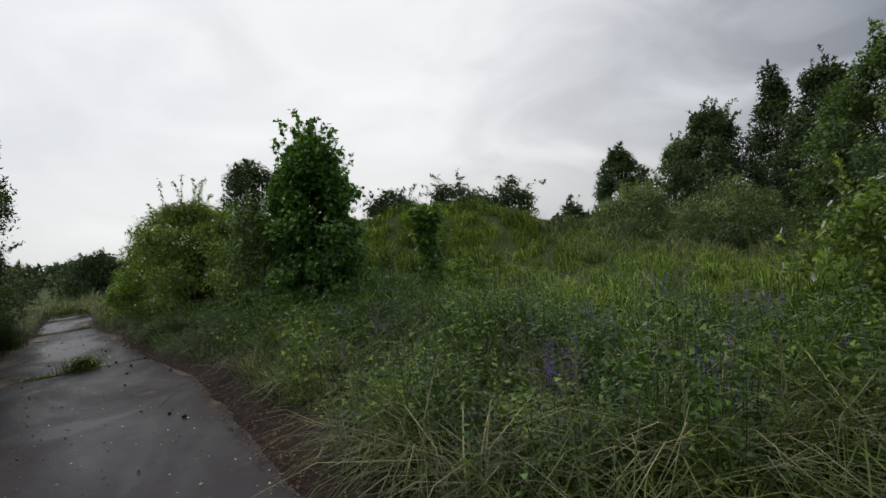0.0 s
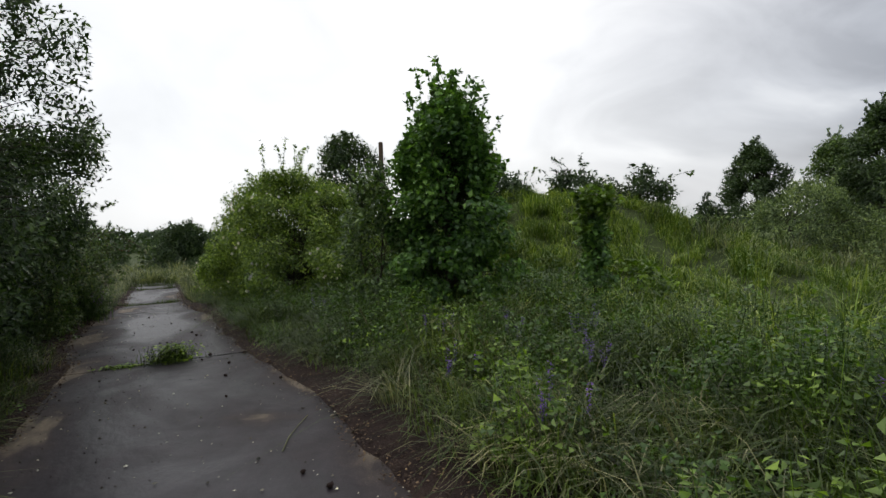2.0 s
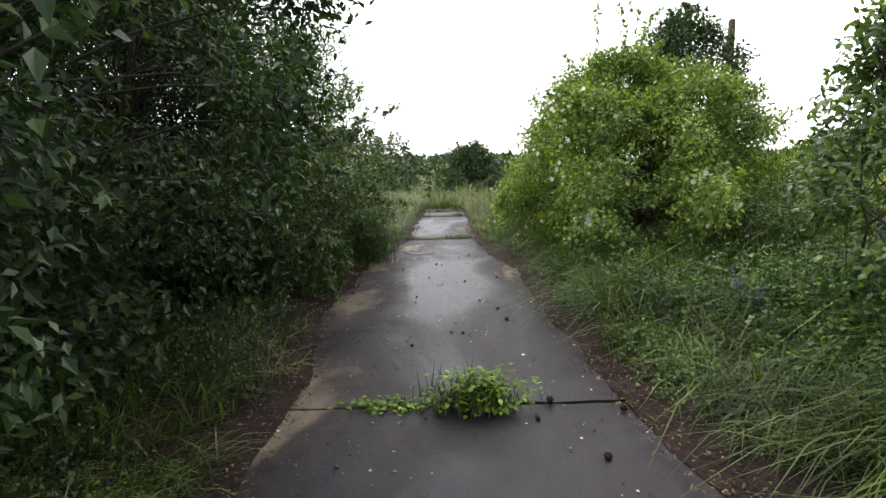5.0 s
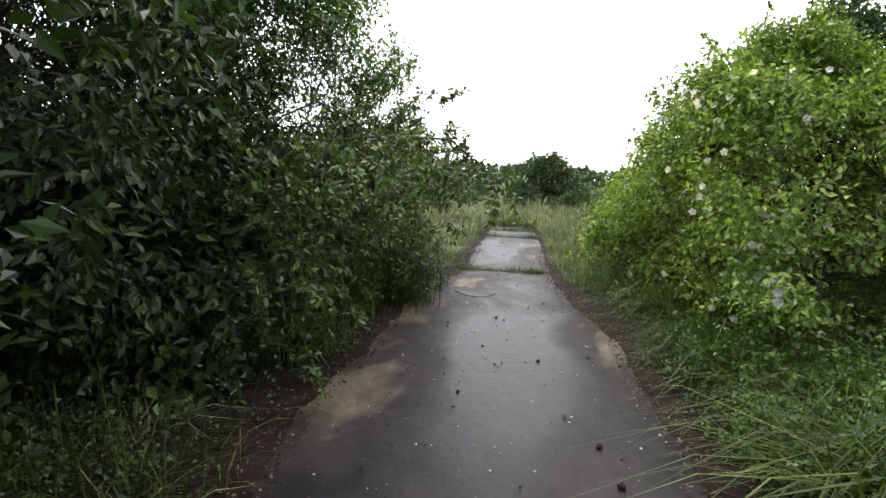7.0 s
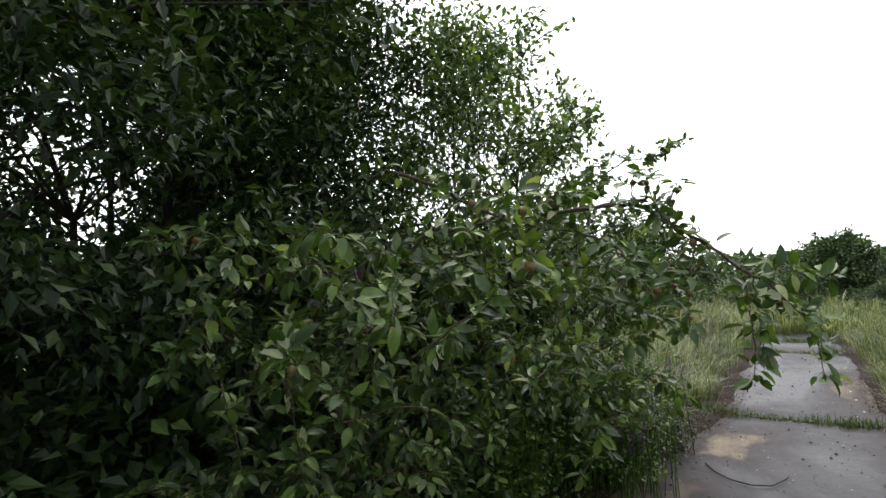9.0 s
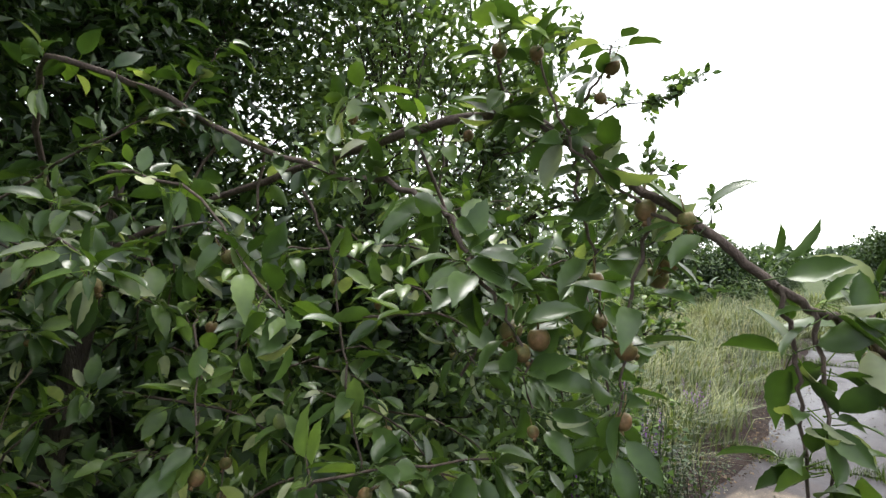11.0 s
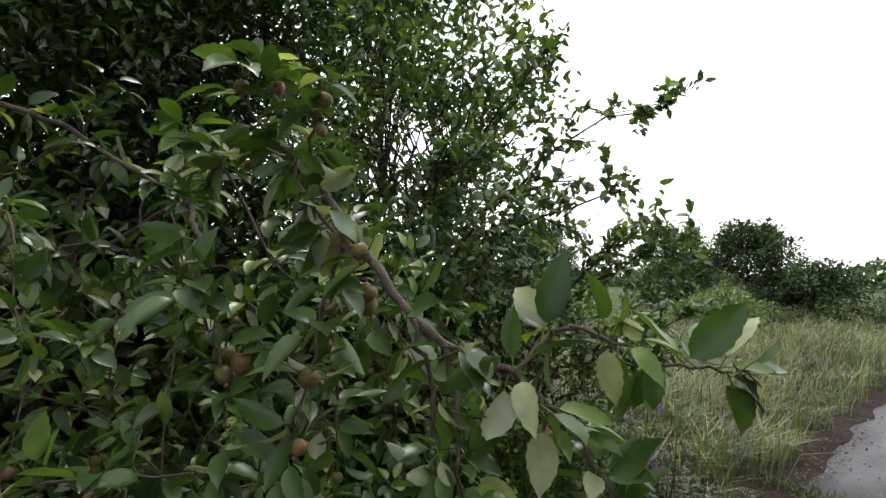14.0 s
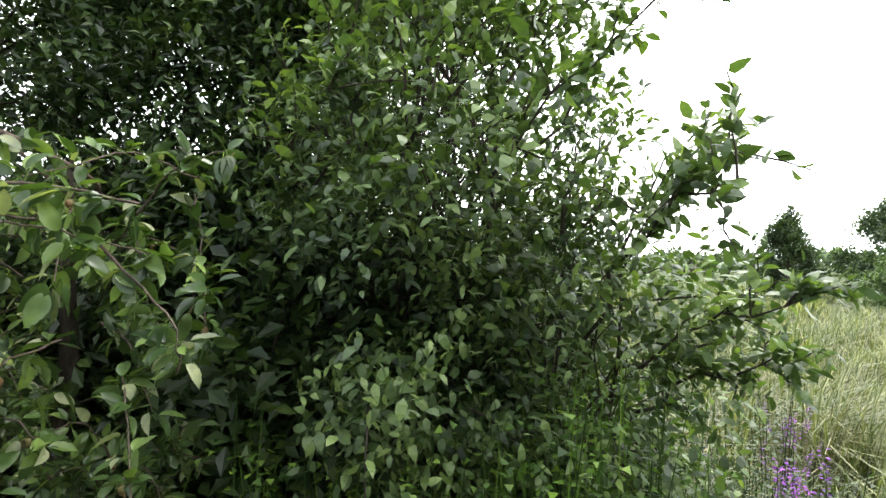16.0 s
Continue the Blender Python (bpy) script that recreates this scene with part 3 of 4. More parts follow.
tree("hedge_shrub", "grey-green shrub in the hedge along the road", "shrub", -5.0, 29.0, 1.15, (1.2, 1.4), GREY_LEAF, 0.03, 80, 100, 0.26, 0.08, 0.5, "bush", "far", 0.35, 4, 0.03, 16, 0.4)
tree("dark_tree", "small dark pointed tree across the meadow", "tree", -19.0, 33.5, 3.6, (1.3, 1.2), FAR_LEAF, 0.03, 80, 110, 0.27, 0.1, 0.6, "cone", "far", 0.3, 1, 0.06, 14, 0.4)
tree("dark_tree", "dark broad tree at the meadow's far side", "tree", -15.5, 35.5, 4.0, (2.2, 1.6), FAR_LEAF, 0.03, 110, 110, 0.3, 0.1, 0.6, "spread", "far", 0.3, 1, 0.07, 16, 0.4)

# east of the road
tree("rose_bush", "large light green wild rose bush with small white flowers", "bush", 3.25, 16.1, 3.0, (2.5, 2.9), ROSE_LEAF, 0.0, 470, 165, 0.19, 0.052, 0.55,
     "bush", "far", 0.3, 6, 0.03, 40, 0.75, droop=0.2, petals=300, keep=lambda q: q[:, 0] > 0.68 + 0.36 * np.maximum(0, q[:, 2] - 0.5) + 0.25 * np.maximum(0, 15.2 - q[:, 1]))
tree("rose_bush", "wild rose bush with large white flowers in the grass", "bush", 8.1, 0.6, 1.4, (1.0, 1.1), ROSE_LEAF, 0.0, 90, 110, 0.2, 0.062, 0.55,
     "bush", "far", 0.65, 5, 0.025, 30, 0.6, petals=70, petal_size=0.05)
tree("maple_tree", "tall dense dark green young maple", "tree", 4.5, 9.7, 3.7, 0.95, MAPLE_LEAF, 0.0, 210, 100, 0.17, 0.072, 0.85, "dome", "far", 0.35, 1, 0.06, 60, 0.65)
tree("young_tree", "slim olive green sapling beside the maple", "tree", 3.45, 10.6, 2.55, 0.78, PLUM_LEAF, 0.05, 50, 90, 0.17, 0.06, 0.5, "column", "mid", 0.3, 3, 0.025, 16, 0.4)
tree("dark_tree", "dark round tree behind the rose bush", "tree", 6.8, 22.0, 4.9, 1.75, FAR_LEAF, 0.1, 110, 120, 0.27, 0.09, 0.55, "spread", "far", 0.4, 1, 0.08, 24, 0.4)
sapling = tree("young_maple", "young maple with dark ivied trunk and bright top", "tree", 6.3, 8.1, 1.5, 0.22, MAPLE_LEAF, 0.0, 30, 80, 0.1, 0.055, 0.8, "column", "mid", 0.2, 1, 0.03, 2, 0.3)
top = tree("maple_top", "bright green fresh maple shoots", "tree", 6.3, 8.1, 1.95, 0.3, YOUNG_LEAF, 0.7, 14, 45, 0.1, 0.07, 0.85, "dome", "mid", 0.3, 1, 0.02, 8, 0.25)
for piece in list(top.children):
    piece.parent = sapling
bpy.data.objects.remove(top)
tree("low_bush", "bright green low bush in the tall grass", "bush", 6.8, 7.6, 0.95, 0.4, YOUNG_LEAF, 0.1, 14, 50, 0.14, 0.055, 0.8, "bush", "mid", 0.3, 3, 0.012, 6, 0.25)
tree("dark_tree", "dark pointed broadleaf tree past the mound", "tree", 25.5, 17.0, 4.9, 1.6, FAR_LEAF, 0.03, 135, 121, 0.25, 0.094, 0.6, "column", "far", 0.4, 1, 0.08, 36, 0.6)
tree("bright_tree", "bright green tree in the row past the meadow", "tree", 25.5, 13.6, 4.5, 1.4, PLUM_LEAF, 0.03, 105, 121, 0.25, 0.087, 0.6, "column", "far", 0.4, 1, 0.06, 32, 0.6)
tree("dark_tree", "broad dark tree in the row past the meadow", "tree", 23.0, 10.6, 5.2, 2.0, FAR_LEAF, 0.02, 180, 135, 0.25, 0.087, 0.6, "column", "far", 0.4, 2, 0.09, 44, 0.8)
tree("poplar_tree", "slender tall dark green poplar tree", "tree", 28.5, 10.3, 7.2, 0.95, FAR_LEAF, 0.05, 90, 90, 0.28, 0.11, 0.7, "column", "far", 0.3, 1, 0.09, 28, 0.6)
tree("dark_tree", "tall dark conical tree in the row", "tree", 23.5, 6.6, 5.9, 1.7, FAR_LEAF, 0.03, 165, 135, 0.25, 0.087, 0.6, "column", "far", 0.4, 1, 0.1, 44, 0.8)
tree("bright_tree", "leafy green tree at the row's end", "tree", 17.5, 3.0, 4.9, 2.0, PLUM_LEAF, 0.03, 180, 135, 0.25, 0.087, 0.6, "spread", "far", 0.4, 2, 0.1, 24, 0.7)
tree("willow_bush", "grey-green arching willow bush at the meadow edge", "bush", 17.0, 10.4, 2.0, 2.0, GREY_LEAF, 0.05, 120, 121, 0.25, 0.073, 0.35, "bush", "far", 0.4, 5, 0.03, 30, 0.7)
tree("willow_bush", "grey-green arching willow bush under dark trees", "bush", 16.6, 7.0, 1.8, 1.7, GREY_LEAF, 0.05, 105, 121, 0.25, 0.073, 0.35, "bush", "far", 0.4, 5, 0.03, 30, 0.7)
for bx, by, bh, br, lab in ((13.9, 13.6, 1.35, 0.85, "dark bramble bush on the crest of the mound"), (12.3, 14.8, 0.8, 1.0, "low bramble bush on the crest of the mound"),
                            (10.2, 16.0, 0.7, 0.8, "low bramble bush on top of the mound"), (18.0, 14.2, 1.5, 0.6, "thin bush at the foot of the mound")):
    tree("bramble_bush", lab, "bush", bx, by, bh, br, FAR_LEAF, 0.05, 34, 80, 0.2, 0.09, 0.55, "bush", "far", 0.3, 4, 0.015, 14, 0.7)
# straight ahead, beyond the end of the slabs
tree("dark_tree", "round dark green tree across the meadow", "tree", -6.3, 36.0, 3.7, (1.75, 1.6), FAR_LEAF, 0.03, 120, 120, 0.3, 0.1, 0.6, "spread", "far", 0.2, 1, 0.08, 16, 0.4)
tree("hedge_shrub", "green shrub in the hedge beyond the meadow", "shrub", -8.4, 34.5, 2.3, (1.9, 1.2), PLUM_LEAF, 0.0, 90, 100, 0.3, 0.1, 0.6, "bush", "far", 0.2, 4, 0.03, 14, 0.4)
tree("hedge_shrub", "green shrub in the hedge beyond the meadow", "shrub", -3.9, 35.0, 2.1, (1.6, 1.2), FAR_LEAF, 0.0, 80, 100, 0.3, 0.1, 0.6, "bush", "far", 0.2, 4, 0.03, 14, 0.4)
tree("hedge_shrub", "broad green shrub closing the road end", "shrub", 1.5, 37.0, 2.5, (2.1, 1.4), FAR_LEAF, 0.0, 120, 110, 0.3, 0.1, 0.6, "bush", "far", 0.2, 4, 0.03, 20, 0.5)
FAR = tree("far_tree", "distant round green tree beyond the road end", "tree", 1.0, 41.0, 2.4, 1.8, FAR_LEAF, 0.03, 85, 66, 0.3, 0.12, 0.6, "spread", "far", 0.08, 2, 0.07, 18, 0.5, group="trees beyond the road")
for fx, fy, fs in ((-2.6, 45, 0.8), (3.6, 43, 1.0), (6.6, 40, 1.1), (9.5, 46, 1.2), (-6.0, 44, 1.0), (-10.0, 40, 1.25), (-13.5, 36, 1.1), (-17.0, 42, 1.2), (2.4, 34, 0.7), (4.6, 31, 0.85), (-30, 17, 2.0), (-27, 20.5, 1.7), (-31, 22, 1.8), (-30, 12.5, 2.0), (13.5, 42, 1.2)):
    copy_thing(FAR, Matrix.Translation((fx, fy, -0.05)) @ Matrix.Rotation(fx * 1.7, 4, "Z") @ Matrix.Scale(fs * 0.55, 4))
SIDE = tree("bright_tree", "green broadleaf tree across the meadow", "tree", -9.0, 36.0, 3.6, 2.2, PLUM_LEAF, 0.03, 110, 56, 0.26, 0.135, 0.6, "spread", "far", 0.08, 2, 0.07, 18, 0.6, group="trees across the meadow")
for fx, fy, fs in ((-6.2, 33, 0.7), (-14.0, 33, 0.9), (-25.0, 25.5, 1.6), (3.4, 28, 0.75), (5.8, 27, 0.9), (2.6, 24.0, 0.5)):
    copy_thing(SIDE, Matrix.Translation((fx, fy, -0.05)) @ Matrix.Rotation(fx * 2.3, 4, "Z") @ Matrix.Scale(fs * 0.55, 4))


def far_woods():
    """A ring of distant woods that closes the view."""
    n = 46000
    a = rng.random(n) * 2 * np.pi
    r = 95 + 30 * rng.random(n)
    top = 2.9 + 0.7 * np.sin(a * 9) + 0.6 * np.sin(a * 23 + 1) + 0.5 * np.sin(a * 61)
    p = np.stack([np.cos(a) * r, np.sin(a) * r + 10, np.clip(top, 1.2, 5) * rng.random(n) ** 0.7], 1)
    me = leaf_mesh("far_woods", p, rng.normal(0, 1, (n, 3)), rng.normal(0, 1, (n, 3)), rng.uniform(0.7, 1.5, n), rng.uniform(0.5, 1.0, n), FAR_LEAF, "far")
    tagged(new("far_woods", me), "distant line of dark green woods", "woods", kind="stuff")


far_woods()


def utility_pole(x, y, top):
    root = tagged(new("wooden_pole"), "plain weathered wooden pole standing behind trees", "pole")
    root.location = (x, y, float(hill(x, y)) - 0.1)
    part_mesh("shaft", tube_mesh("shaft", [(np.array([[0, 0, 0], [0.01, 0, top * 0.5], [0.02, 0.01, top]]), [0.13, 0.115, 0.1])], POLE_WOOD, 10), root)
    bm = bmesh.new()
    bmesh.ops.create_cone(bm, cap_ends=True, segments=10, radius1=0.108, radius2=0.05, depth=0.06, matrix=Matrix.Translation((0.02, 0.01, top + 0.025)))
    part("cap", bm, POLE_WOOD, root)


utility_pole(8.87, 23.6, 5.5)


# ---------------------------------------------------------------- grasses and herbs
def edge_right(y):
    return np.interp(y, YS, EDGE_R)


def edge_left(y):
    return np.interp(y, YS, EDGE_L)


def scatter(n, x0, x1, y0, y1, bias=1.0):
    u = rng.random(n) ** bias
    return x0 + (x1 - x0) * u, y0 + (y1 - y0) * rng.random(n)


def swell(x, y):
    """Growth rises and falls in soft mounds along the verge."""
    return 0.98 + 0.42 * np.sin(2.3 * x + 1.4 * np.sin(1.3 * y)) * np.cos(1.9 * y + 0.8 * np.sin(1.7 * x))


def sod(name, label, n, x0, x1, y0, y1, h, width, mat, bias=1.0, clump=0.6, lean=None, side=0, gap=0.35, bend=(0.2, 0.9), ok=None, fine=False):
    """Blades in tussocks over a stretch of ground."""
    tx, ty = scatter(max(8, n // 55), x0, x1, y0, y1, bias)
    k = rng.integers(0, len(tx), n)
    x = tx[k] + rng.normal(0, 0.15 * clump + 0.03, n)
    y = ty[k] + rng.normal(0, 0.15 * clump + 0.03, n)
    tall = rng.uniform(0.5, 1.25, len(tx))[k]
    keep = np.ones(n, bool)
    if side > 0:
        keep &= x > edge_right(y) + gap * np.interp(y, [-4, 0, 3, 7.5, 9.5], [1.3, 1.3, 2.0, 1.7, 1.0]) * rng.uniform(0.55, 1.2, n)
    if side < 0:
        keep &= x < edge_left(y) - gap * rng.uniform(0.4, 1.3, n)
    if ok is not None:
        keep &= ok(x, y)
    x, y, tall = x[keep], y[keep], tall[keep]
    m = len(x)
    z = hill(x, y) - 0.03
    az = rng.random(m) * 2 * np.pi
    if lean is not None:
        az = np.where(rng.random(m) < 0.55, lean + rng.normal(0, 0.7, m), az)
    hh = tall * rng.uniform(h[0], h[1], m) * swell(x, y)
    me = blades_mesh(name, np.stack([x, y, z], 1), hh, rng.uniform(*bend, m), width * rng.uniform(0.6, 1.3, m), az, mat, fine)
    return tagged(new(name, me), label, "grass", kind="stuff")


sod("tall_grass", "tall lush green grass beside the road", 38000, 1.5, 5.2, -3.5, 15, (0.35, 0.85), 0.0104, GRASS, 1.25, side=1, gap=0.5, lean=-2.6, bend=(0.5, 1.65), fine=True)
sod("tall_grass", "tall green grass on the meadow", 36000, 4.5, 13, -8, 14, (0.35, 0.8), 0.0156, HILL, 1.2, lean=-2.4, bend=(0.4, 1.5))
sod("mound_grass", "rough green grass covering the mound", 33000, 6, 20, 8, 24, (0.3, 0.6), 0.0182, HILL, 1.0, lean=-2.2, bend=(0.4, 1.5))
sod("meadow_grass", "rough grass before the tree row", 14300, 12, 26, -6, 12, (0.4, 0.8), 0.0260, MEADOW, 1.0)
sod("verge_grass", "green grass edging the road", 9900, 1.1, 3.0, -2, 20, (0.2, 0.5), 0.0104, GRASS, 1.4, side=1, gap=0.28, lean=3.1, bend=(0.5, 1.2), fine=True)
sod("pale_grass", "pale arching grass with seed heads beside the road", 5000, 1.4, 4.5, -3, 8.5, (0.4, 0.9), 0.0091, STRAW, 1.5, side=1, gap=0.3, lean=3.3, bend=(0.6, 1.3), fine=True)
sod("pale_grass", "pale arching grass under the thicket", 1430, -1.2, -2.8, 3, 17, (0.25, 0.6), 0.0091, STRAW, 1.3, side=-1, gap=0.25, lean=0.0, bend=(0.6, 1.3), fine=True)
sod("verge_grass", "green grass under the thicket", 12100, -1.1, -3.4, -4, 17, (0.2, 0.5), 0.0104, GRASS, 1.2, side=-1, gap=0.3, lean=0.2, bend=(0.3, 1.1), fine=True)
sod("verge_grass", "green grass hanging over the soil beside the road", 6000, -1.2, -2.6, 1, 9.3, (0.2, 0.5), 0.0104, GRASS, 1.0, side=-1, gap=0.14, lean=0.2, bend=(0.5, 1.5), fine=True)
sod("meadow_grass", "pale dry meadow grass beside the road", 33000, -1.0, -9, 15.5, 30, (0.4, 0.85), 0.0130, MEADOW, 1.2, side=-1, gap=0.25, lean=0.4)
sod("pale_grass", "pale seed grass in the meadow", 7700, -1.2, -9, 15, 30, (0.5, 0.95), 0.0104, STRAW, 1.1, side=-1, gap=0.3, lean=0.4, bend=(0.4, 1.0))
sod("meadow_grass", "pale meadow grass far off", 18700, -26, 12, 25, 44, (0.4, 0.8), 0.0312, MEADOW)
sod("meadow_grass", "pale meadow grass west of the thicket", 14300, -30, -8, 6, 30, (0.4, 0.8), 0.0312, MEADOW)
sod("meadow_grass", "distant meadow grass under the western trees", 9000, -75, -28, 4, 60, (0.4, 0.8), 0.09, MEADOW)
sod("verge_grass", "pale green grass closing over the road end", 14300, -2.5, 3.5, 25.8, 31, (0.35, 0.7), 0.0130, MEADOW)
sod("verge_grass", "pale green grass by the rose bush", 7700, 0.6, 3.0, 16.5, 25, (0.3, 0.6), 0.0117, MEADOW, 1.2, side=1, gap=0.15, lean=3.1)
sod("meadow_grass", "grass behind the walker", 4950, -12, 12, -24, -4, (0.3, 0.6), 0.0260, MEADOW, ok=lambda x, y: np.abs(x) > 1.7)


def herbs(name, label, n, x0, x1, y0, y1, h, size, mat, bias=1.0, side=0, gap=0.4, aspect=0.6, per=14):
    """Leafy herbs: a stem each, leaves set around it."""
    cx, cy = scatter(max(6, n // 20), x0, x1, y0, y1, bias)
    k = rng.integers(0, len(cx), n)
    x, y = cx[k] + rng.normal(0, 0.15, n), cy[k] + rng.normal(0, 0.15, n)
    if side > 0:
        k = x > edge_right(y) + gap * np.interp(y, [-4, 0, 3, 7.5, 9.5], [1.3, 1.3, 1.9, 1.6, 1.0]) * rng.uniform(0.6, 1.2, n)
        x, y = x[k], y[k]
    if side < 0:
        k = x < edge_left(y) - gap * rng.uniform(0.5, 1.3, n)
        x, y = x[k], y[k]
    n = len(x)
    tall = rng.uniform(h[0], h[1], n) * swell(x, y)
    foot = np.stack([x, y, hill(x, y) - 0.03], 1)
    w = np.repeat(np.arange(n), per)
    m = len(w)
    t = rng.uniform(0.25, 1.0, m)
    ang = rng.random(m) * 2 * np.pi
    tip = foot + np.stack([rng.normal(0, 0.1, n), rng.normal(0, 0.1, n), tall], 1)
    out = np.stack([np.cos(ang), np.sin(ang), np.zeros(m)], 1)
    p = foot[w] + (tip - foot)[w] * t[:, None] + out * rng.uniform(0.01, 0.09, m)[:, None]
    d = out + np.stack([np.zeros(m), np.zeros(m), rng.uniform(-0.5, 0.4, m)], 1)
    nn = np.array([0, 0, 1.0]) + rng.normal(0, 0.35, (m, 3))
    s = size * rng.uniform(0.6, 1.3, m)
    v, tr, q = leaf_arrays(p, d, nn, s, s * aspect, "mid", 0.25)
    tv, tq = tube_arrays([(np.stack([a, (a + b) / 2, b]), [0.004, 0.003, 0.0015]) for a, b in zip(foot, tip)], 3)
    me = mesh_from(name, np.concatenate([v, tv]), [tr, tq + len(v)], mat)
    return tagged(new(name, me), label, "herbs", kind="stuff")


herbs("herb_patch", "leafy green herbs among the roadside grass", 3000, 1.6, 5.5, -3, 15, (0.25, 0.85), 0.085, HERB, 1.0, 1, 0.5)
herbs("bramble_patch", "dark bramble leaves tangled in roadside grass", 1300, 1.7, 6, -3, 14, (0.2, 0.6), 0.065, NETTLE, 1.0, 1, 0.6, 0.75)
herbs("vine_patch", "broad bright green leaves at the roadside", 480, 1.8, 4.6, -1.5, 9, (0.3, 0.8), 0.085, YOUNG_LEAF, 1.0, 1, 0.45, 0.8, 9)
herbs("bramble_patch", "nettles and brambles at the thicket's foot", 1400, -1.3, -3.6, 4, 16.2, (0.2, 0.75), 0.055, NETTLE, 1.1, -1, 0.25, 0.6)
herbs("herb_patch", "fresh green herbs at the thicket's foot", 400, -1.2, -2.6, 2, 16, (0.12, 0.4), 0.055, HERB, 1.1, -1, 0.2, 0.6)
herbs("nettle_patch", "fresh green nettles under the plum", 330, -1.15, -2.0, 14.2, 15.3, (0.5, 0.95), 0.062, HERB, 1.0, 0, 0, 0.6, 16)
herbs("bramble_patch", "dark herbs and brambles at the meadow's edge", 300, -1.15, -2.4, 15.2, 16.5, (0.35, 0.8), 0.05, NETTLE, 1.0, 0, 0, 0.55, 16)
herbs("herb_patch", "leafy herbs spilling onto the road edge", 420, -1.2, -2.4, 2, 9, (0.1, 0.35), 0.06, HERB, 1.0, -1, 0.16, 0.6)
herbs("herb_patch", "leafy herbs below the sapling", 420, 1.3, 3.0, 9.5, 13.5, (0.15, 0.5), 0.06, HERB, 1.0, 1, 0.3, 0.6)
herbs("herb_patch", "herbs under the rose bush", 800, 0.9, 3.2, 12, 18, (0.12, 0.45), 0.055, HERB, 1.0, 1, 0.25, 0.6)


def litter(n, x0, x1, y0, y1, side, reach):
    x, y = scatter(n, x0, x1, y0, y1)
    e = edge_right(y) if side > 0 else edge_left(y)
    x = e + side * np.abs(rng.normal(0.25, reach, n)) - side * 0.12
    p = np.stack([x, y, np.full(n, 0.04)], 1)
    d = rng.normal(0, 1, (n, 3)) * np.array([1, 1, 0.15])
    me = leaf_mesh("leaf_litter", p, d, np.array([0, 0, 1.0]) + rng.normal(0, 0.3, (n, 3)), rng.uniform(0.015, 0.045, n), rng.uniform(0.004, 0.018, n), LITTER, "mid")
    tagged(new("leaf_litter", me), "brown dry leaf and stalk litter on soil", "litter", kind="stuff")


litter(11000, 0, 1, -3, 20, 1, 0.35)
litter(11000, 0, 1, -3, 20, -1, 0.35)


def grit():
    """Small stones and crumbs strewn on the slabs."""
    n = 2600
    y = rng.uniform(-2, 22, n)
    x = edge_left(y) + (edge_right(y) - edge_left(y)) * rng.beta(0.7, 0.7, n)
    r = rng.gamma(2.0, 0.0022, n) + 0.0022
    oct_ = np.array([[1, 0, 0], [0, 1, 0], [-1, 0, 0], [0, -1, 0], [0, 0, 0.75], [0, 0, -0.5]])
    face = np.array([[0, 1, 4], [1, 2, 4], [2, 3, 4], [3, 0, 4], [1, 0, 5], [2, 1, 5], [3, 2, 5], [0, 3, 5]])
    v = oct_[None] * r[:, None, None] * rng.uniform(0.7, 1.3, (n, 6, 1)) + np.stack([x, y, r * 0.4 + 0.003], 1)[:, None]
    me = mesh_from("grit", v.reshape(-1, 3), [(face[None] + (np.arange(n) * 6)[:, None, None]).reshape(-1, 3)], STONE)
    tagged(new("grit", me), "small stones and crumbs strewn on concrete", "gravel", kind="stuff")


grit()


def tuft(x, y, r, h, n, label, leafy_=True):
    """A weed cushion growing out of a joint."""
    root = tagged(new("weed_tuft"), label, "weed")
    root.location = (x, y, -0.02)
    q = rng.normal(0, 1, (n, 2)) * np.array([r, r * 0.45])
    p = np.stack([q[:, 0], q[:, 1], np.zeros(n)], 1)
    tagged(part_mesh("grass_clump", blades_mesh("grass_clump", p, h * rng.uniform(0.4, 1.1, n), rng.uniform(0.2, 0.9, n), 0.006 * rng.uniform(0.6, 1.4, n), rng.random(n) * 6.28, GRASS), root), kind="stuff")
    if leafy_:
        m = n
        a = rng.random(m) * 6.28
        p = np.stack([rng.normal(0, r, m), rng.normal(0, r * 0.5, m), h * rng.uniform(0.05, 0.8, m)], 1)
        d = np.stack([np.cos(a), np.sin(a), rng.uniform(-0.3, 0.5, m)], 1)
        part_mesh("leaves", leaf_mesh("leaves", p, d, np.array([0, 0, 1.0]) + rng.normal(0, 0.3, (m, 3)), 0.05, 0.03, CUSHION_LEAF, "mid"), root)
    return root


tuft(0.14, 9.72, 0.15, 0.32, 520, "bright green weed cushion in the road joint")
tuft(-0.42, 9.74, 0.12, 0.07, 150, "small weed tuft in the road joint")
for tx, tr, th in ((-0.75, 0.16, 0.12), (-0.35, 0.14, 0.08), (0.05, 0.16, 0.14), (0.3, 0.1, 0.15), (-1.0, 0.2, 0.18)):
    tuft(tx, 17.7, tr, th, 200, "grass tuft growing in the road joint", False)
for tx, tr, th in ((-0.9, 0.25, 0.2), (-0.5, 0.12, 0.1), (0.0, 0.2, 0.1), (0.35, 0.12, 0.22)):
    tuft(tx, 22.8, tr, th, 160, "grass tuft growing in the road joint", False)
for tx, tr, th in ((-0.9, 0.3, 0.3), (-0.3, 0.2, 0.18), (0.2, 0.25, 0.25)):
    tuft(tx, 24.4, tr, th, 200, "grass tuft growing in the road joint", False)


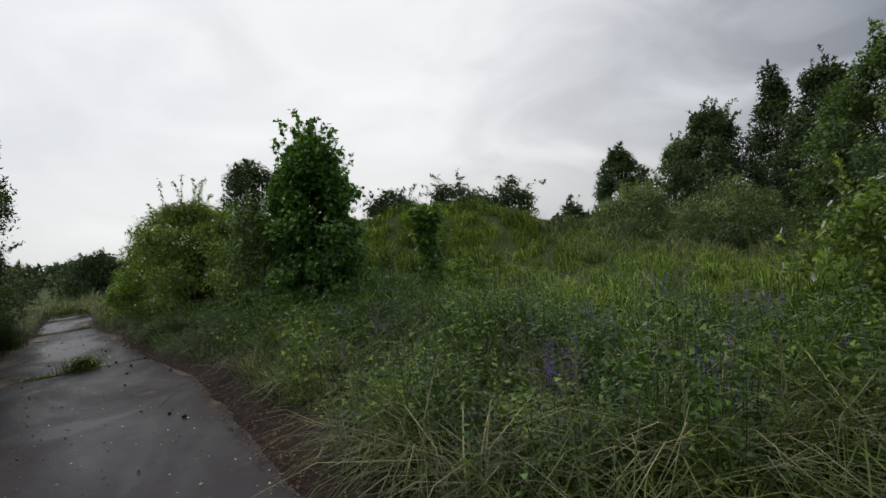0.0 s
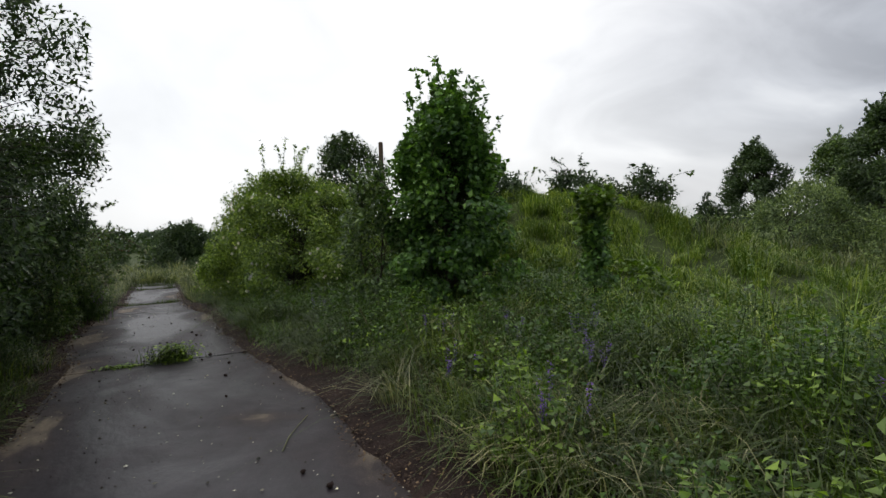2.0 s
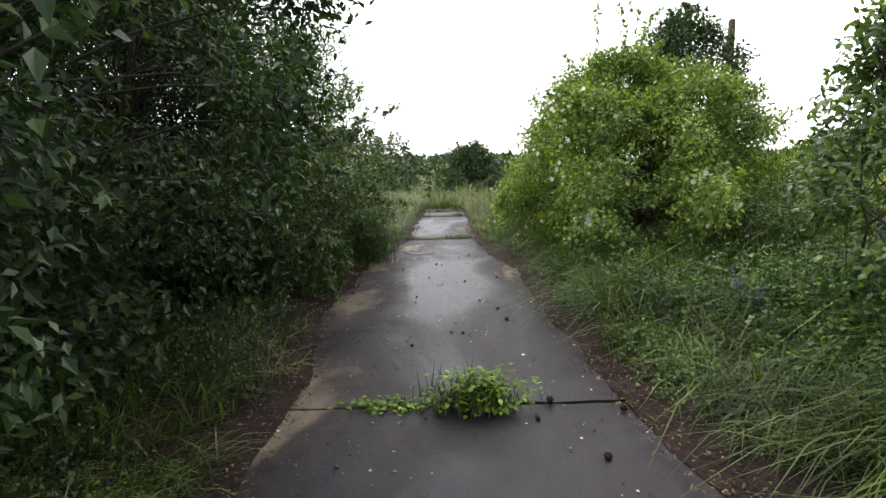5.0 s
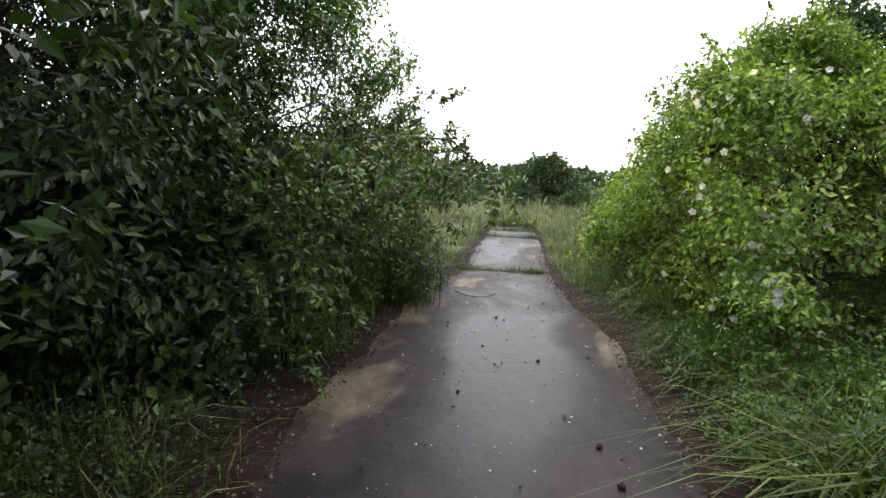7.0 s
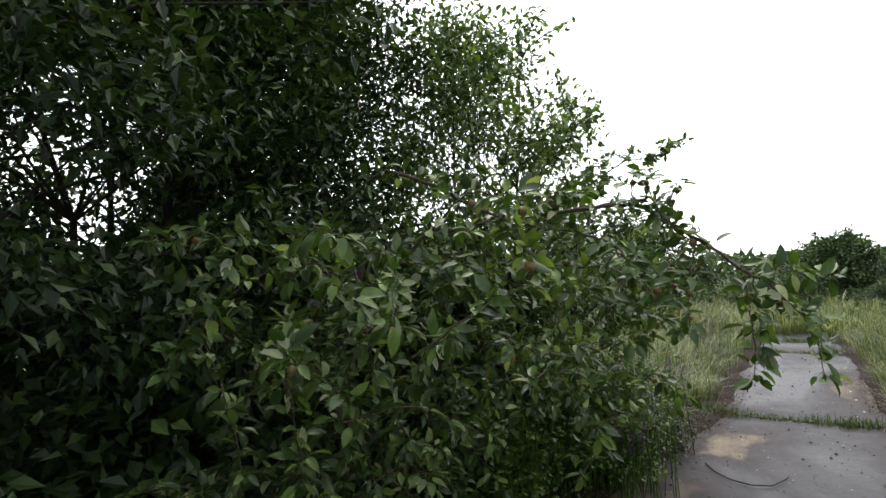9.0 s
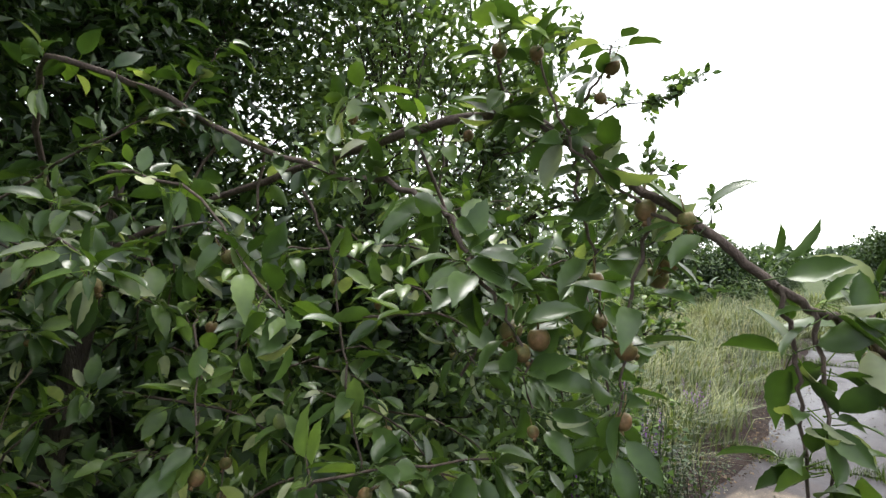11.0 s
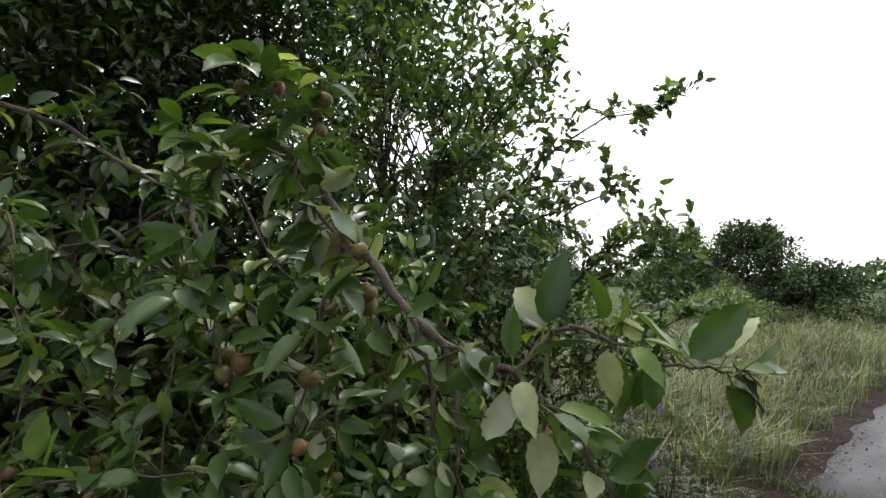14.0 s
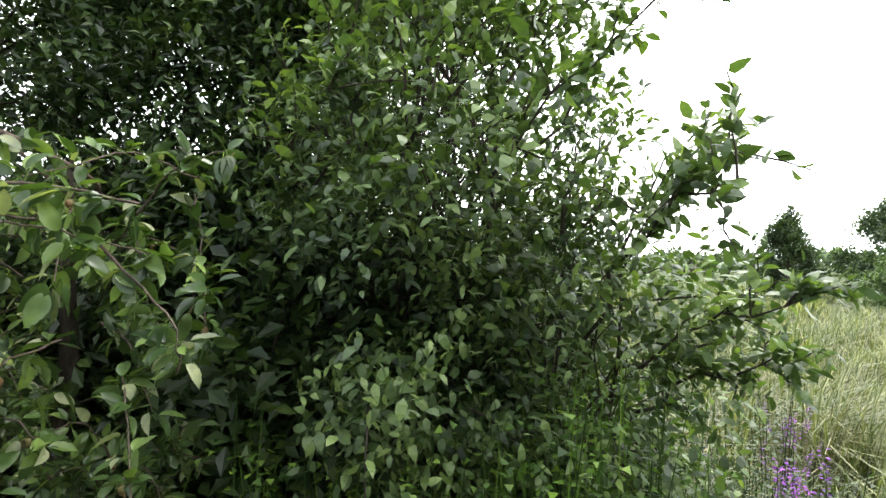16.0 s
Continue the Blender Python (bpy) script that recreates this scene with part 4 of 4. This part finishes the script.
def flower_spike(mat):
    """A violet flower spike on a green stem, built once."""
    root = tagged(new("violet_flower"), "violet flower spikes on thin green stems in the grass", "flower", "violet flowers in the grass")
    for k in range(5):
        b = np.array([rng.normal(0, 0.09), rng.normal(0, 0.09), 0])
        t = b + np.array([rng.normal(0, 0.07), rng.normal(0, 0.07), rng.uniform(0.55, 0.8)])
        stem = part_mesh("stem", tube_mesh("stem", [(bowed(b, t, 0.0, 5, 0.008), np.linspace(0.0035, 0.0015, 5))], HERB, 4), root)
        m = 44
        a = rng.random(m) * 6.28
        out = np.stack([np.cos(a), np.sin(a), rng.uniform(0.0, 0.6, m)], 1)
        q = b + (t - b) * rng.uniform(0.62, 1.0, m)[:, None] + out * 0.008
        part_mesh("blossom", leaf_mesh("blossom", q, out, np.array([0, 0, 1.0]) + rng.normal(0, 0.3, q.shape), 0.022, 0.014, mat, "mid"), stem)
    return root


def strew(first, spots):
    for k, (x, y) in enumerate(spots):
        m = Matrix.Translation((x, y, float(hill(x, y)) - 0.03)) @ Matrix.Rotation(k * 2.1, 4, "Z") @ Matrix.Scale(0.85 + 0.05 * (k % 6), 4)
        if k == 0:
            first.matrix_basis = m
        else:
            copy_thing(first, m)


east = [(3.0, 1.7), (3.3, 1.9), (3.5, 0.6), (3.9, 1.0), (5.2, 1.6), (5.5, 1.2), (4.3, 3.4), (2.4, 5.9), (3.6, 6.6), (3.0, 7.4), (2.3, 4.4), (6.2, 2.8), (4.9, 4.2), (3.3, 8.2), (2.5, 10.8), (3.6, 2.2), (4.2, 1.9), (4.5, 2.4), (4.8, 0.4), (4.4, 0.9), (3.5, 5.2), (4.0, 6.0), (-1.75, 6.3), (-1.9, 6.7), (-1.65, 5.8)]
strew(flower_spike(VIOLET), east)


def seed_stalk(x, y, h, lean, label):
    """One tall grass stalk with a pale feathery seed head."""
    root = tagged(new("grass_stalk"), label, "grass", "tall seed stalks by the road")
    root.location = (x, y, float(hill(x, y)) - 0.03)
    line = np.array([(0, 0, 0), (lean * 0.15, 0, h * 0.35), (lean * 0.5, 0.01, h * 0.7), (lean, 0.02, h)])
    part_mesh("stem", tube_mesh("stem", [(line, [0.003, 0.0028, 0.0022, 0.0015])], STRAW, 5), root)
    n = 70
    t = rng.uniform(0.0, 1.0, n)
    q = line[2] + (line[3] - line[2]) * (0.25 + 0.75 * t)[:, None]
    a = rng.random(n) * 6.28
    d = np.stack([np.cos(a) * 0.4, np.sin(a) * 0.4, np.ones(n)], 1)
    part_mesh("seed_head", leaf_mesh("seed_head", q, d, rng.normal(0, 1, (n, 3)), 0.03, 0.006, STRAW, "mid"), root)
    for k in range(3):
        z0 = h * (0.15 + 0.2 * k)
        b0 = blades_mesh("blade", np.array([[lean * 0.2 * k, 0, z0]]), np.array([0.3]), np.array([0.9]), np.array([0.008]), np.array([2.1 * k + x]), GRASS)
        part_mesh("blade", b0, root)


for sx, sy, sh, sl in ((1.80, 0.36, 1.12, 0.03), (1.84, 0.42, 1.02, -0.03), (2.5, 0.35, 0.95, 0.12), (2.45, 1.05, 0.8, -0.2), (2.55, 1.15, 0.78, -0.25), (3.0, 0.1, 0.9, 0.1), (2.2, 3.2, 0.8, -0.3), (2.05, 4.0, 0.75, -0.32), (1.95, 5.1, 0.7, -0.3), (2.3, 6.4, 0.85, -0.2), (2.2, 7.3, 0.8, -0.2)):
    seed_stalk(sx, sy, sh, sl, "tall pale grass stalk with a feathery seed head")


def dry_stick(pts, r, label):
    root = tagged(new("dry_stick"), label, "stick")
    root.location = (*pts[0], 0.012)
    line = np.array([(x - pts[0][0], y - pts[0][1], 0.004 * (k % 2)) for k, (x, y) in enumerate(pts)])
    part_mesh("stem", tube_mesh("stem", [(line, np.linspace(r, r * 0.5, len(line)))], STRAW if r < 0.006 else BARK, 6), root)


dry_stick([(0.8, 5.73), (0.9, 5.98), (1.02, 6.2), (1.16, 6.42)], 0.005, "dry straw stalk lying on the concrete")
dry_stick([(-0.82, 15.95), (-0.74, 15.78), (-0.62, 15.66), (-0.48, 15.6), (-0.36, 15.66), (-0.28, 15.82), (-0.26, 15.92)], 0.0065, "bent dead twig lying on the concrete")
dry_stick([(1.25, 9.3), (1.45, 9.9), (1.6, 10.3)], 0.007, "dead twig lying on the soil verge")


def clod(x, y, r):
    """A dark crumb of earth: a lumpy little ball."""
    bm = bmesh.new()
    bmesh.ops.create_icosphere(bm, subdivisions=2, radius=r)
    for v in bm.verts:
        v.co *= 0.8 + 0.5 * noise.noise(v.co * 60 + Vector((x, y, 0)) * 9)
        v.co.z *= 0.75
    ob = part("earth_clod", bm, SOIL, None, "", True)
    ob.location = (x, y, r * 0.55)
    tagged(ob, "dark crumb of earth lying on the concrete", "clod", "earth crumbs on the road")


for cx, cy, cr in ((0.68, 8.4, 0.026), (0.59, 7.5, 0.02), (0.79, 9.06, 0.028), (1.22, 7.9, 0.024), (1.05, 9.6, 0.03), (0.62, 9.75, 0.03), (0.5, 9.5, 0.022), (0.1, 11.2, 0.02), (0.55, 11.6, 0.028), (0.5, 12.0, 0.024), (-0.35, 10.9, 0.02), (0.95, 5.0, 0.03), (0.85, 5.3, 0.022), (-0.4, 12.6, 0.018), (0.2, 13.4, 0.02)):
    clod(cx, cy, cr)
west = [(-1.75, 6.2), (-1.6, 6.6), (-1.9, 5.7), (-1.2, 15.05), (-1.3, 15.95), (-1.45, 16.4), (-2.1, 16.8), (-1.3, 17.6), (-1.9, 17.9), (-2.6, 17.3)]
strew(flower_spike(MAGENTA), west)


# ---------------------------------------------------------------- the apple tree
def toothed_leaf(width, curl, wave):
    """An apple leaf of unit length along x: toothed rim, folded midrib, bowed tip."""
    half = lambda a: width / 2 * math.sin(math.pi * min(1, a) ** 0.82) ** 0.75
    n = 11
    verts, quads, tris = [(0, 0, 0)], [], []
    for k in range(1, n):
        a = k / n
        drop = -curl * a * a
        w = half(a)
        tooth = 0.012 * (1 if k % 2 else -0.6)
        lift = 0.42 * w + wave * math.sin(a * 9)
        verts += [(a + tooth, -w - tooth, drop + lift), (a, 0, drop), (a + tooth, w + tooth, drop + 0.42 * w + wave * math.cos(a * 8))]
        i = 3 * k - 2
        if k > 1:
            quads += [(i - 3, i - 2, i + 1, i), (i - 2, i - 1, i + 2, i + 1)]
    verts.append((1.02, 0, -curl * 1.06))
    e = len(verts) - 1
    tris += [(0, 2, 1), (0, 3, 2), (e - 3, e - 2, e), (e - 2, e - 1, e)]
    return np.array(verts, float), np.array(tris), np.array(quads)


def apple_tree():
    base = np.array([-2.25, 13.15, 0.0])
    root = tagged(new("apple_tree"), "sprawling apple tree with small unripe apples over the road", "apple tree")
    root.location = base
    lines, spots, fruit = [], [], []

    def limb(pts, r0, r1, every=0.07, start=0.15):
        pts = np.asarray(pts, float)
        t = np.linspace(0, len(pts) - 1, (len(pts) - 1) * 5 + 1)
        sm = np.stack([np.interp(t, np.arange(len(pts)), pts[:, k]) for k in range(3)], 1)
        for _ in range(2):
            sm[1:-1] = (sm[:-2] + 2 * sm[1:-1] + sm[2:]) / 4
        sm[1:-1] += rng.normal(0, 0.003, (len(sm) - 2, 3))
        lines.append((sm, np.linspace(r0, r1, len(sm))))
        d = np.concatenate([[0], np.cumsum(np.linalg.norm(np.diff(sm, axis=0), axis=1))])
        for s in np.arange(d[-1] * start, d[-1], every):
            q = np.array([np.interp(s, d, sm[:, k]) for k in range(3)])
            spots.append((q, rng.normal(0, 0.8, 3) + np.array([0.1, -0.2, 0.5])))
        spots.append((sm[-1], unit(sm[-1] - sm[-3]) * 2))
        return sm

    roomy = off_walk(0.7)
    trunk = np.array([(-2.25, 13.15, -0.05), (-2.2, 13.15, 0.5), (-2.22, 13.2, 1.0), (-2.05, 13.25, 1.5), (-1.95, 13.3, 1.9)])
    part_mesh("trunk", tube_mesh("trunk", [(trunk - base, [0.06, 0.05, 0.04, 0.028, 0.008])], BARK, 9), root)
    # the two boughs that reach over the road
    limb([(-2.375, 13.234, 1.550), (-1.812, 13.468, 1.790), (-1.227, 13.445, 1.841), (-0.835, 13.321, 1.829), (-0.637, 13.326, 1.833), (-0.550, 13.343, 1.777), (-0.489, 13.348, 1.723), (-0.426, 13.336, 1.678), (-0.332, 13.333, 1.598), (-0.256, 13.358, 1.533), (-0.207, 13.425, 1.501), (-0.180, 13.439, 1.461)], 0.0105, 0.0042, 0.085, 0.4)
    limb([(-2.313, 13.246, 1.668), (-1.921, 13.063, 1.968), (-1.594, 12.988, 2.061), (-1.460, 13.160, 1.993), (-1.331, 13.260, 1.892), (-1.100, 13.354, 1.790), (-0.940, 13.303, 1.752), (-0.794, 13.260, 1.715), (-0.702, 13.243, 1.678), (-0.646, 13.213, 1.616), (-0.627, 13.205, 1.580)], 0.0085, 0.0034, 0.085, 0.35)
    # hanging and upright twigs on them
    for pts in ([(-1.790, 12.952, 1.741), (-1.550, 13.084, 1.877), (-1.418, 13.201, 1.955)],
                [(-0.288, 13.336, 1.562), (-0.275, 13.355, 1.488), (-0.268, 13.359, 1.403), (-0.262, 13.364, 1.298), (-0.272, 13.356, 1.187)],
                [(-0.256, 13.358, 1.533), (-0.250, 13.373, 1.467), (-0.242, 13.368, 1.371), (-0.234, 13.364, 1.263)],
                [(-1.156, 13.336, 1.755), (-1.066, 13.341, 1.629), (-1.021, 13.319, 1.488), (-0.944, 13.279, 1.340), (-0.867, 13.237, 1.191), (-0.840, 13.225, 1.040)],
                [(-1.251, 13.306, 1.847), (-1.282, 13.300, 1.644), (-1.289, 13.275, 1.474), (-1.275, 13.230, 1.243), (-1.254, 13.206, 1.069)],
                [(-1.331, 13.260, 1.892), (-1.401, 13.215, 1.772), (-1.424, 13.189, 1.607), (-1.426, 13.171, 1.415)],
                [(-0.532, 13.335, 1.751), (-0.534, 13.342, 1.698), (-0.522, 13.376, 1.608), (-0.516, 13.382, 1.502), (-0.501, 13.379, 1.343)],
                [(-0.627, 13.205, 1.580), (-0.595, 13.225, 1.535), (-0.570, 13.235, 1.490), (-0.554, 13.234, 1.401)],
                [(-0.426, 13.336, 1.678), (-0.443, 13.313, 1.582), (-0.452, 13.301, 1.494), (-0.461, 13.278, 1.372)],
                [(-0.551, 13.352, 1.777), (-0.503, 13.333, 1.839), (-0.474, 13.328, 1.891)],
                [(-0.628, 13.327, 1.824), (-0.631, 13.284, 1.879), (-0.619, 13.270, 1.932)],
                [(-1.403, 13.201, 1.966), (-1.342, 13.215, 2.018), (-1.295, 13.228, 2.071)],
                [(-1.054, 13.338, 1.783), (-1.055, 13.334, 1.891), (-0.919, 13.286, 1.908)],
                [(-0.226, 13.421, 1.502), (-0.156, 13.481, 1.439), (-0.116, 13.465, 1.380), (-0.077, 13.458, 1.311), (-0.069, 13.456, 1.193)],
                [(-0.116, 13.465, 1.380), (-0.085, 13.459, 1.370)],
                [(-0.207, 13.425, 1.501), (-0.184, 13.491, 1.557), (-0.128, 13.508, 1.536), (-0.062, 13.535, 1.514), (-0.015, 13.551, 1.513)],
                [(-1.146, 12.540, 1.650), (-0.899, 12.498, 1.813), (-0.809, 12.537, 1.787), (-0.791, 12.599, 1.797)],
                [(-0.809, 12.537, 1.787), (-0.776, 12.554, 1.725), (-0.748, 12.549, 1.623)],
                [(-1.061, 12.425, 1.342), (-0.848, 12.457, 1.478), (-0.737, 12.513, 1.542)],
                [(-0.384, 13.337, 1.634), (-0.434, 13.326, 1.661), (-0.530, 13.318, 1.751), (-0.572, 13.317, 1.867), (-0.579, 13.309, 1.930)],
                [(-0.835, 13.321, 1.829), (-0.8, 13.44, 1.6), (-0.74, 13.6, 1.55), (-0.81, 13.72, 1.58), (-0.82, 13.85, 1.54), (-0.83, 13.95, 1.52)],
                [(-0.74, 13.6, 1.55), (-0.73, 13.63, 1.48), (-0.72, 13.65, 1.39), (-0.7, 13.66, 1.28)],
                [(-0.82, 13.85, 1.54), (-0.8, 14.0, 1.39), (-0.79, 14.02, 1.31)],
                [(-0.95, 13.54, 1.66), (-0.92, 13.53, 1.86), (-0.9, 13.5, 1.93)]):
        limb(pts, 0.0034, 0.0015, 0.065, 0.25)
    # the crown behind them, towards the trunk
    count = 0
    while count < 125:
        a = np.array([rng.uniform(-2.3, -0.75), rng.uniform(12.1, 13.95), rng.uniform(0.35, 1.78)])
        w = unit(np.array([0.7, rng.normal(0, 0.6), rng.normal(0.0, 0.6)]))
        b = a + w * rng.uniform(0.3, 0.65)
        ahead = b[1] - 12.68
        open_view = b[2] > 1.08 and -(b[0] + 0.15) < 0.42 * ahead
        if b[2] > 1.85 or (b[2] < 0.95 and b[0] > -1.15) or b[1] > 14.36 - 0.16 * (0.33 - b[0]) or open_view or -(b[0] + 0.15) < 0.2 * ahead or not roomy(np.stack([a, (a + b) / 2, b])).all():
            continue
        count += 1
        limb([a, (a + b) / 2 + np.array([0, 0, 0.06]), b + np.array([0, 0, -0.05])], 0.0036, 0.0015, 0.075, 0.1)
    free = off_walk(0.2)
    sp = np.array([s[0] for s in spots])
    sw = unit(np.array([s[1] for s in spots]))
    ok = free(sp)
    sp, sw = sp[ok], sw[ok]
    for pts, rad in lines[:2]:
        part_mesh("branch", tube_mesh("branch", [(pts - base, rad)], TWIG, 8), root)
    for pts, rad in lines[2:26]:
        part_mesh("twig", tube_mesh("twig", [(pts - base, rad)], TWIG, 6), root)
    tagged(part_mesh("twig_tangle", tube_mesh("twig_tangle", [(pts - base, rad) for pts, rad in lines[26:]], TWIG, 5), root), kind="stuff")
    # rosettes: leaves spread round the end of each spur and hang outwards
    per = 6
    p = np.repeat(sp, per, 0) + rng.normal(0, 0.006, (len(sp) * per, 3))
    w = np.repeat(sw, per, 0)
    side = unit(np.cross(w, rng.normal(0, 1, p.shape)))
    d = unit(side * rng.uniform(0.6, 1.1, (len(p), 1)) + w * rng.uniform(0.1, 0.8, (len(p), 1)) + np.array([0.05, -0.05, -0.25]))
    n = unit(w * 0.5 + np.array([0, 0, 0.8]) + rng.normal(0, 0.4, p.shape))
    s = rng.uniform(0.035, 0.075, len(p))
    stalk_len = rng.uniform(0.012, 0.03, len(p))
    good = free(p + d * (s + stalk_len)[:, None])
    p, d, n, s, stalk_len = p[good], d[good], n[good], s[good], stalk_len[good]
    foot = p.copy()
    p = p + d * stalk_len[:, None]
    # single large leaves on the shoot's end and on the bough
    big_p = np.array([(-0.053, 13.537, 1.524), (-0.178, 13.443, 1.559), (-0.015, 13.552, 1.518), (-0.090, 13.522, 1.515), (-0.138, 13.506, 1.526), (-0.015, 13.551, 1.508)])
    big_d = unit(np.array([(0.55, 0.35, 0.7), (0.25, 0.05, 0.95), (0.9, 0.3, 0.1), (0.1, -0.1, -0.9), (0.3, -0.2, -0.8), (0.6, 0.5, -0.4)]))
    big_n = unit(np.array([(0.5, -0.7, 0.2), (0.5, -0.8, 0.1), (0.1, -0.4, 0.9), (0.6, -0.7, 0.1), (0.5, -0.8, 0.0), (0.2, -0.5, 0.8)]))
    p, d, n, s = np.concatenate([p, big_p]), np.concatenate([d, big_d]), np.concatenate([n, big_n]), np.concatenate([s, [0.085, 0.085, 0.045, 0.05, 0.06, 0.045]])
    foot = np.concatenate([foot, big_p - big_d * 0.02])
    stalk = [(np.stack([a - base, b - base]), [0.0011, 0.0008]) for a, b in zip(foot, p)]
    tagged(part_mesh("leaf_stalk_mass", tube_mesh("leaf_stalk_mass", stalk, YOUNG_LEAF, 3), root), kind="stuff")
    close = np.argsort(np.linalg.norm((p - np.array([-0.5, 13.25, 1.55])) * np.array([1, 1, 1.2]), axis=1))[:300]
    plans = [toothed_leaf(w_, c_, v_) for w_, c_, v_ in ((0.44, 0.22, 0.010), (0.48, 0.35, 0.014), (0.52, 0.12, 0.02), (0.43, 0.45, 0.012), (0.54, 0.28, 0.016), (0.47, 0.05, 0.024))]
    shapes = [mesh_from("leaf", v * 0.06, [t, q], APPLE_LEAF, True) for v, t, q in plans]
    pale = [mesh_from("leaf", v * np.array([1, 1, -1]) * 0.06, [t, q], APPLE_BACK, True) for v, t, q in plans]

    def turn(k):
        e = Vector(d[k]).normalized()
        sd = Vector(n[k]).cross(e).normalized()
        return Matrix((e, sd, e.cross(sd))).transposed()
    for j, k in enumerate(close):
        ob = new("leaf", pale[k % 6] if j % 8 == 3 else shapes[k % 6])
        ob.parent = root
        ob.matrix_basis = Matrix.LocRotScale(Vector(p[k] - base), turn(k).to_quaternion(), (s[k] / 0.06,) * 3)
    rest = np.setdiff1d(np.arange(len(p)), close)
    for name, mat, chosen in (("foliage", APPLE_LEAF, rest[rest % 9 != 4]), ("pale_foliage", APPLE_BACK, rest[rest % 9 == 4])):
        e = unit(d[chosen])
        sd = unit(np.cross(n[chosen], e))
        up = np.cross(e, sd)
        vs, ts, qs, off = [], [], [], 0
        for f, (v, t, q) in enumerate(plans):
            m = np.arange(len(chosen)) % 6 == f
            c = p[chosen][m] - base
            z = s[chosen][m][:, None, None]
            vv = c[:, None] + z * (v[None, :, :1] * e[m][:, None] + v[None, :, 1:2] * sd[m][:, None] + v[None, :, 2:] * up[m][:, None])
            o = (off + np.arange(len(c)) * len(v))[:, None, None]
            vs.append(vv.reshape(-1, 3))
            ts.append((t[None] + o).reshape(-1, 3))
            qs.append((q[None] + o).reshape(-1, 4))
            off += len(c) * len(v)
        tagged(part_mesh(name, mesh_from(name, np.concatenate(vs), [np.concatenate(ts), np.concatenate(qs)], mat, True), root), kind="stuff")
    # unripe fruit: in the spurs of the boughs, and the ones that hang free
    hung = [(-0.570, 13.234, 1.472), (-0.589, 13.242, 1.499), (-0.554, 13.254, 1.489), (-0.453, 13.300, 1.477), (-0.383, 13.329, 1.643), (-0.435, 13.334, 1.660), (-1.292, 13.208, 1.462), (-0.737, 12.544, 1.587), (-0.753, 12.553, 1.744), (-0.415, 13.365, 1.589), (-0.434, 13.378, 1.571)]
    pick = sp[rng.choice(len(sp), 120, replace=False)] + np.array([0, 0, -0.03])
    bm = bmesh.new()
    bmesh.ops.create_uvsphere(bm, u_segments=10, v_segments=8, radius=0.0125)
    for v in bm.verts:
        v.co.z *= 1.08
        if v.co.z > 0.011:
            v.co.z -= 0.003
    bmesh.ops.create_cone(bm, cap_ends=True, segments=5, radius1=0.0014, radius2=0.001, depth=0.026, matrix=Matrix.Translation((0, 0, 0.023)))
    bmesh.ops.create_cone(bm, cap_ends=True, segments=6, radius1=0.0045, radius2=0.002, depth=0.007, matrix=Matrix.Translation((0, 0, -0.015)))
    first = part("apple", bm, SKIN, root, "small unripe reddish green apple", True)
    for k, q in enumerate([*np.array(hung), *pick]):
        ob = first if k == 0 else new("apple", first.data)
        ob.parent = root
        ob.location = q - base
        ob.rotation_euler = (rng.normal(0, 0.5), rng.normal(0, 0.5), rng.random() * 6)
        f = rng.uniform(0.95, 1.3) if k < len(hung) else rng.uniform(0.65, 1.1)
        ob.scale = (f, f, f)


apple_tree()

# the western meadow seen past the boughs
sod("pale_grass", "pale seed grass thick in the western meadow", 24000, -2.6, -17, 15.2, 30, (0.35, 0.75), 0.009, STRAW, 1.3, side=-1, gap=0.3, clump=1.2, bend=(0.4, 1.2))
sod("meadow_grass", "thick grass in the western meadow", 24000, -2.6, -24, 15.2, 32, (0.25, 0.55), 0.012, MEADOW, 1.2, side=-1, gap=0.3, clump=1.6, bend=(0.4, 1.2))
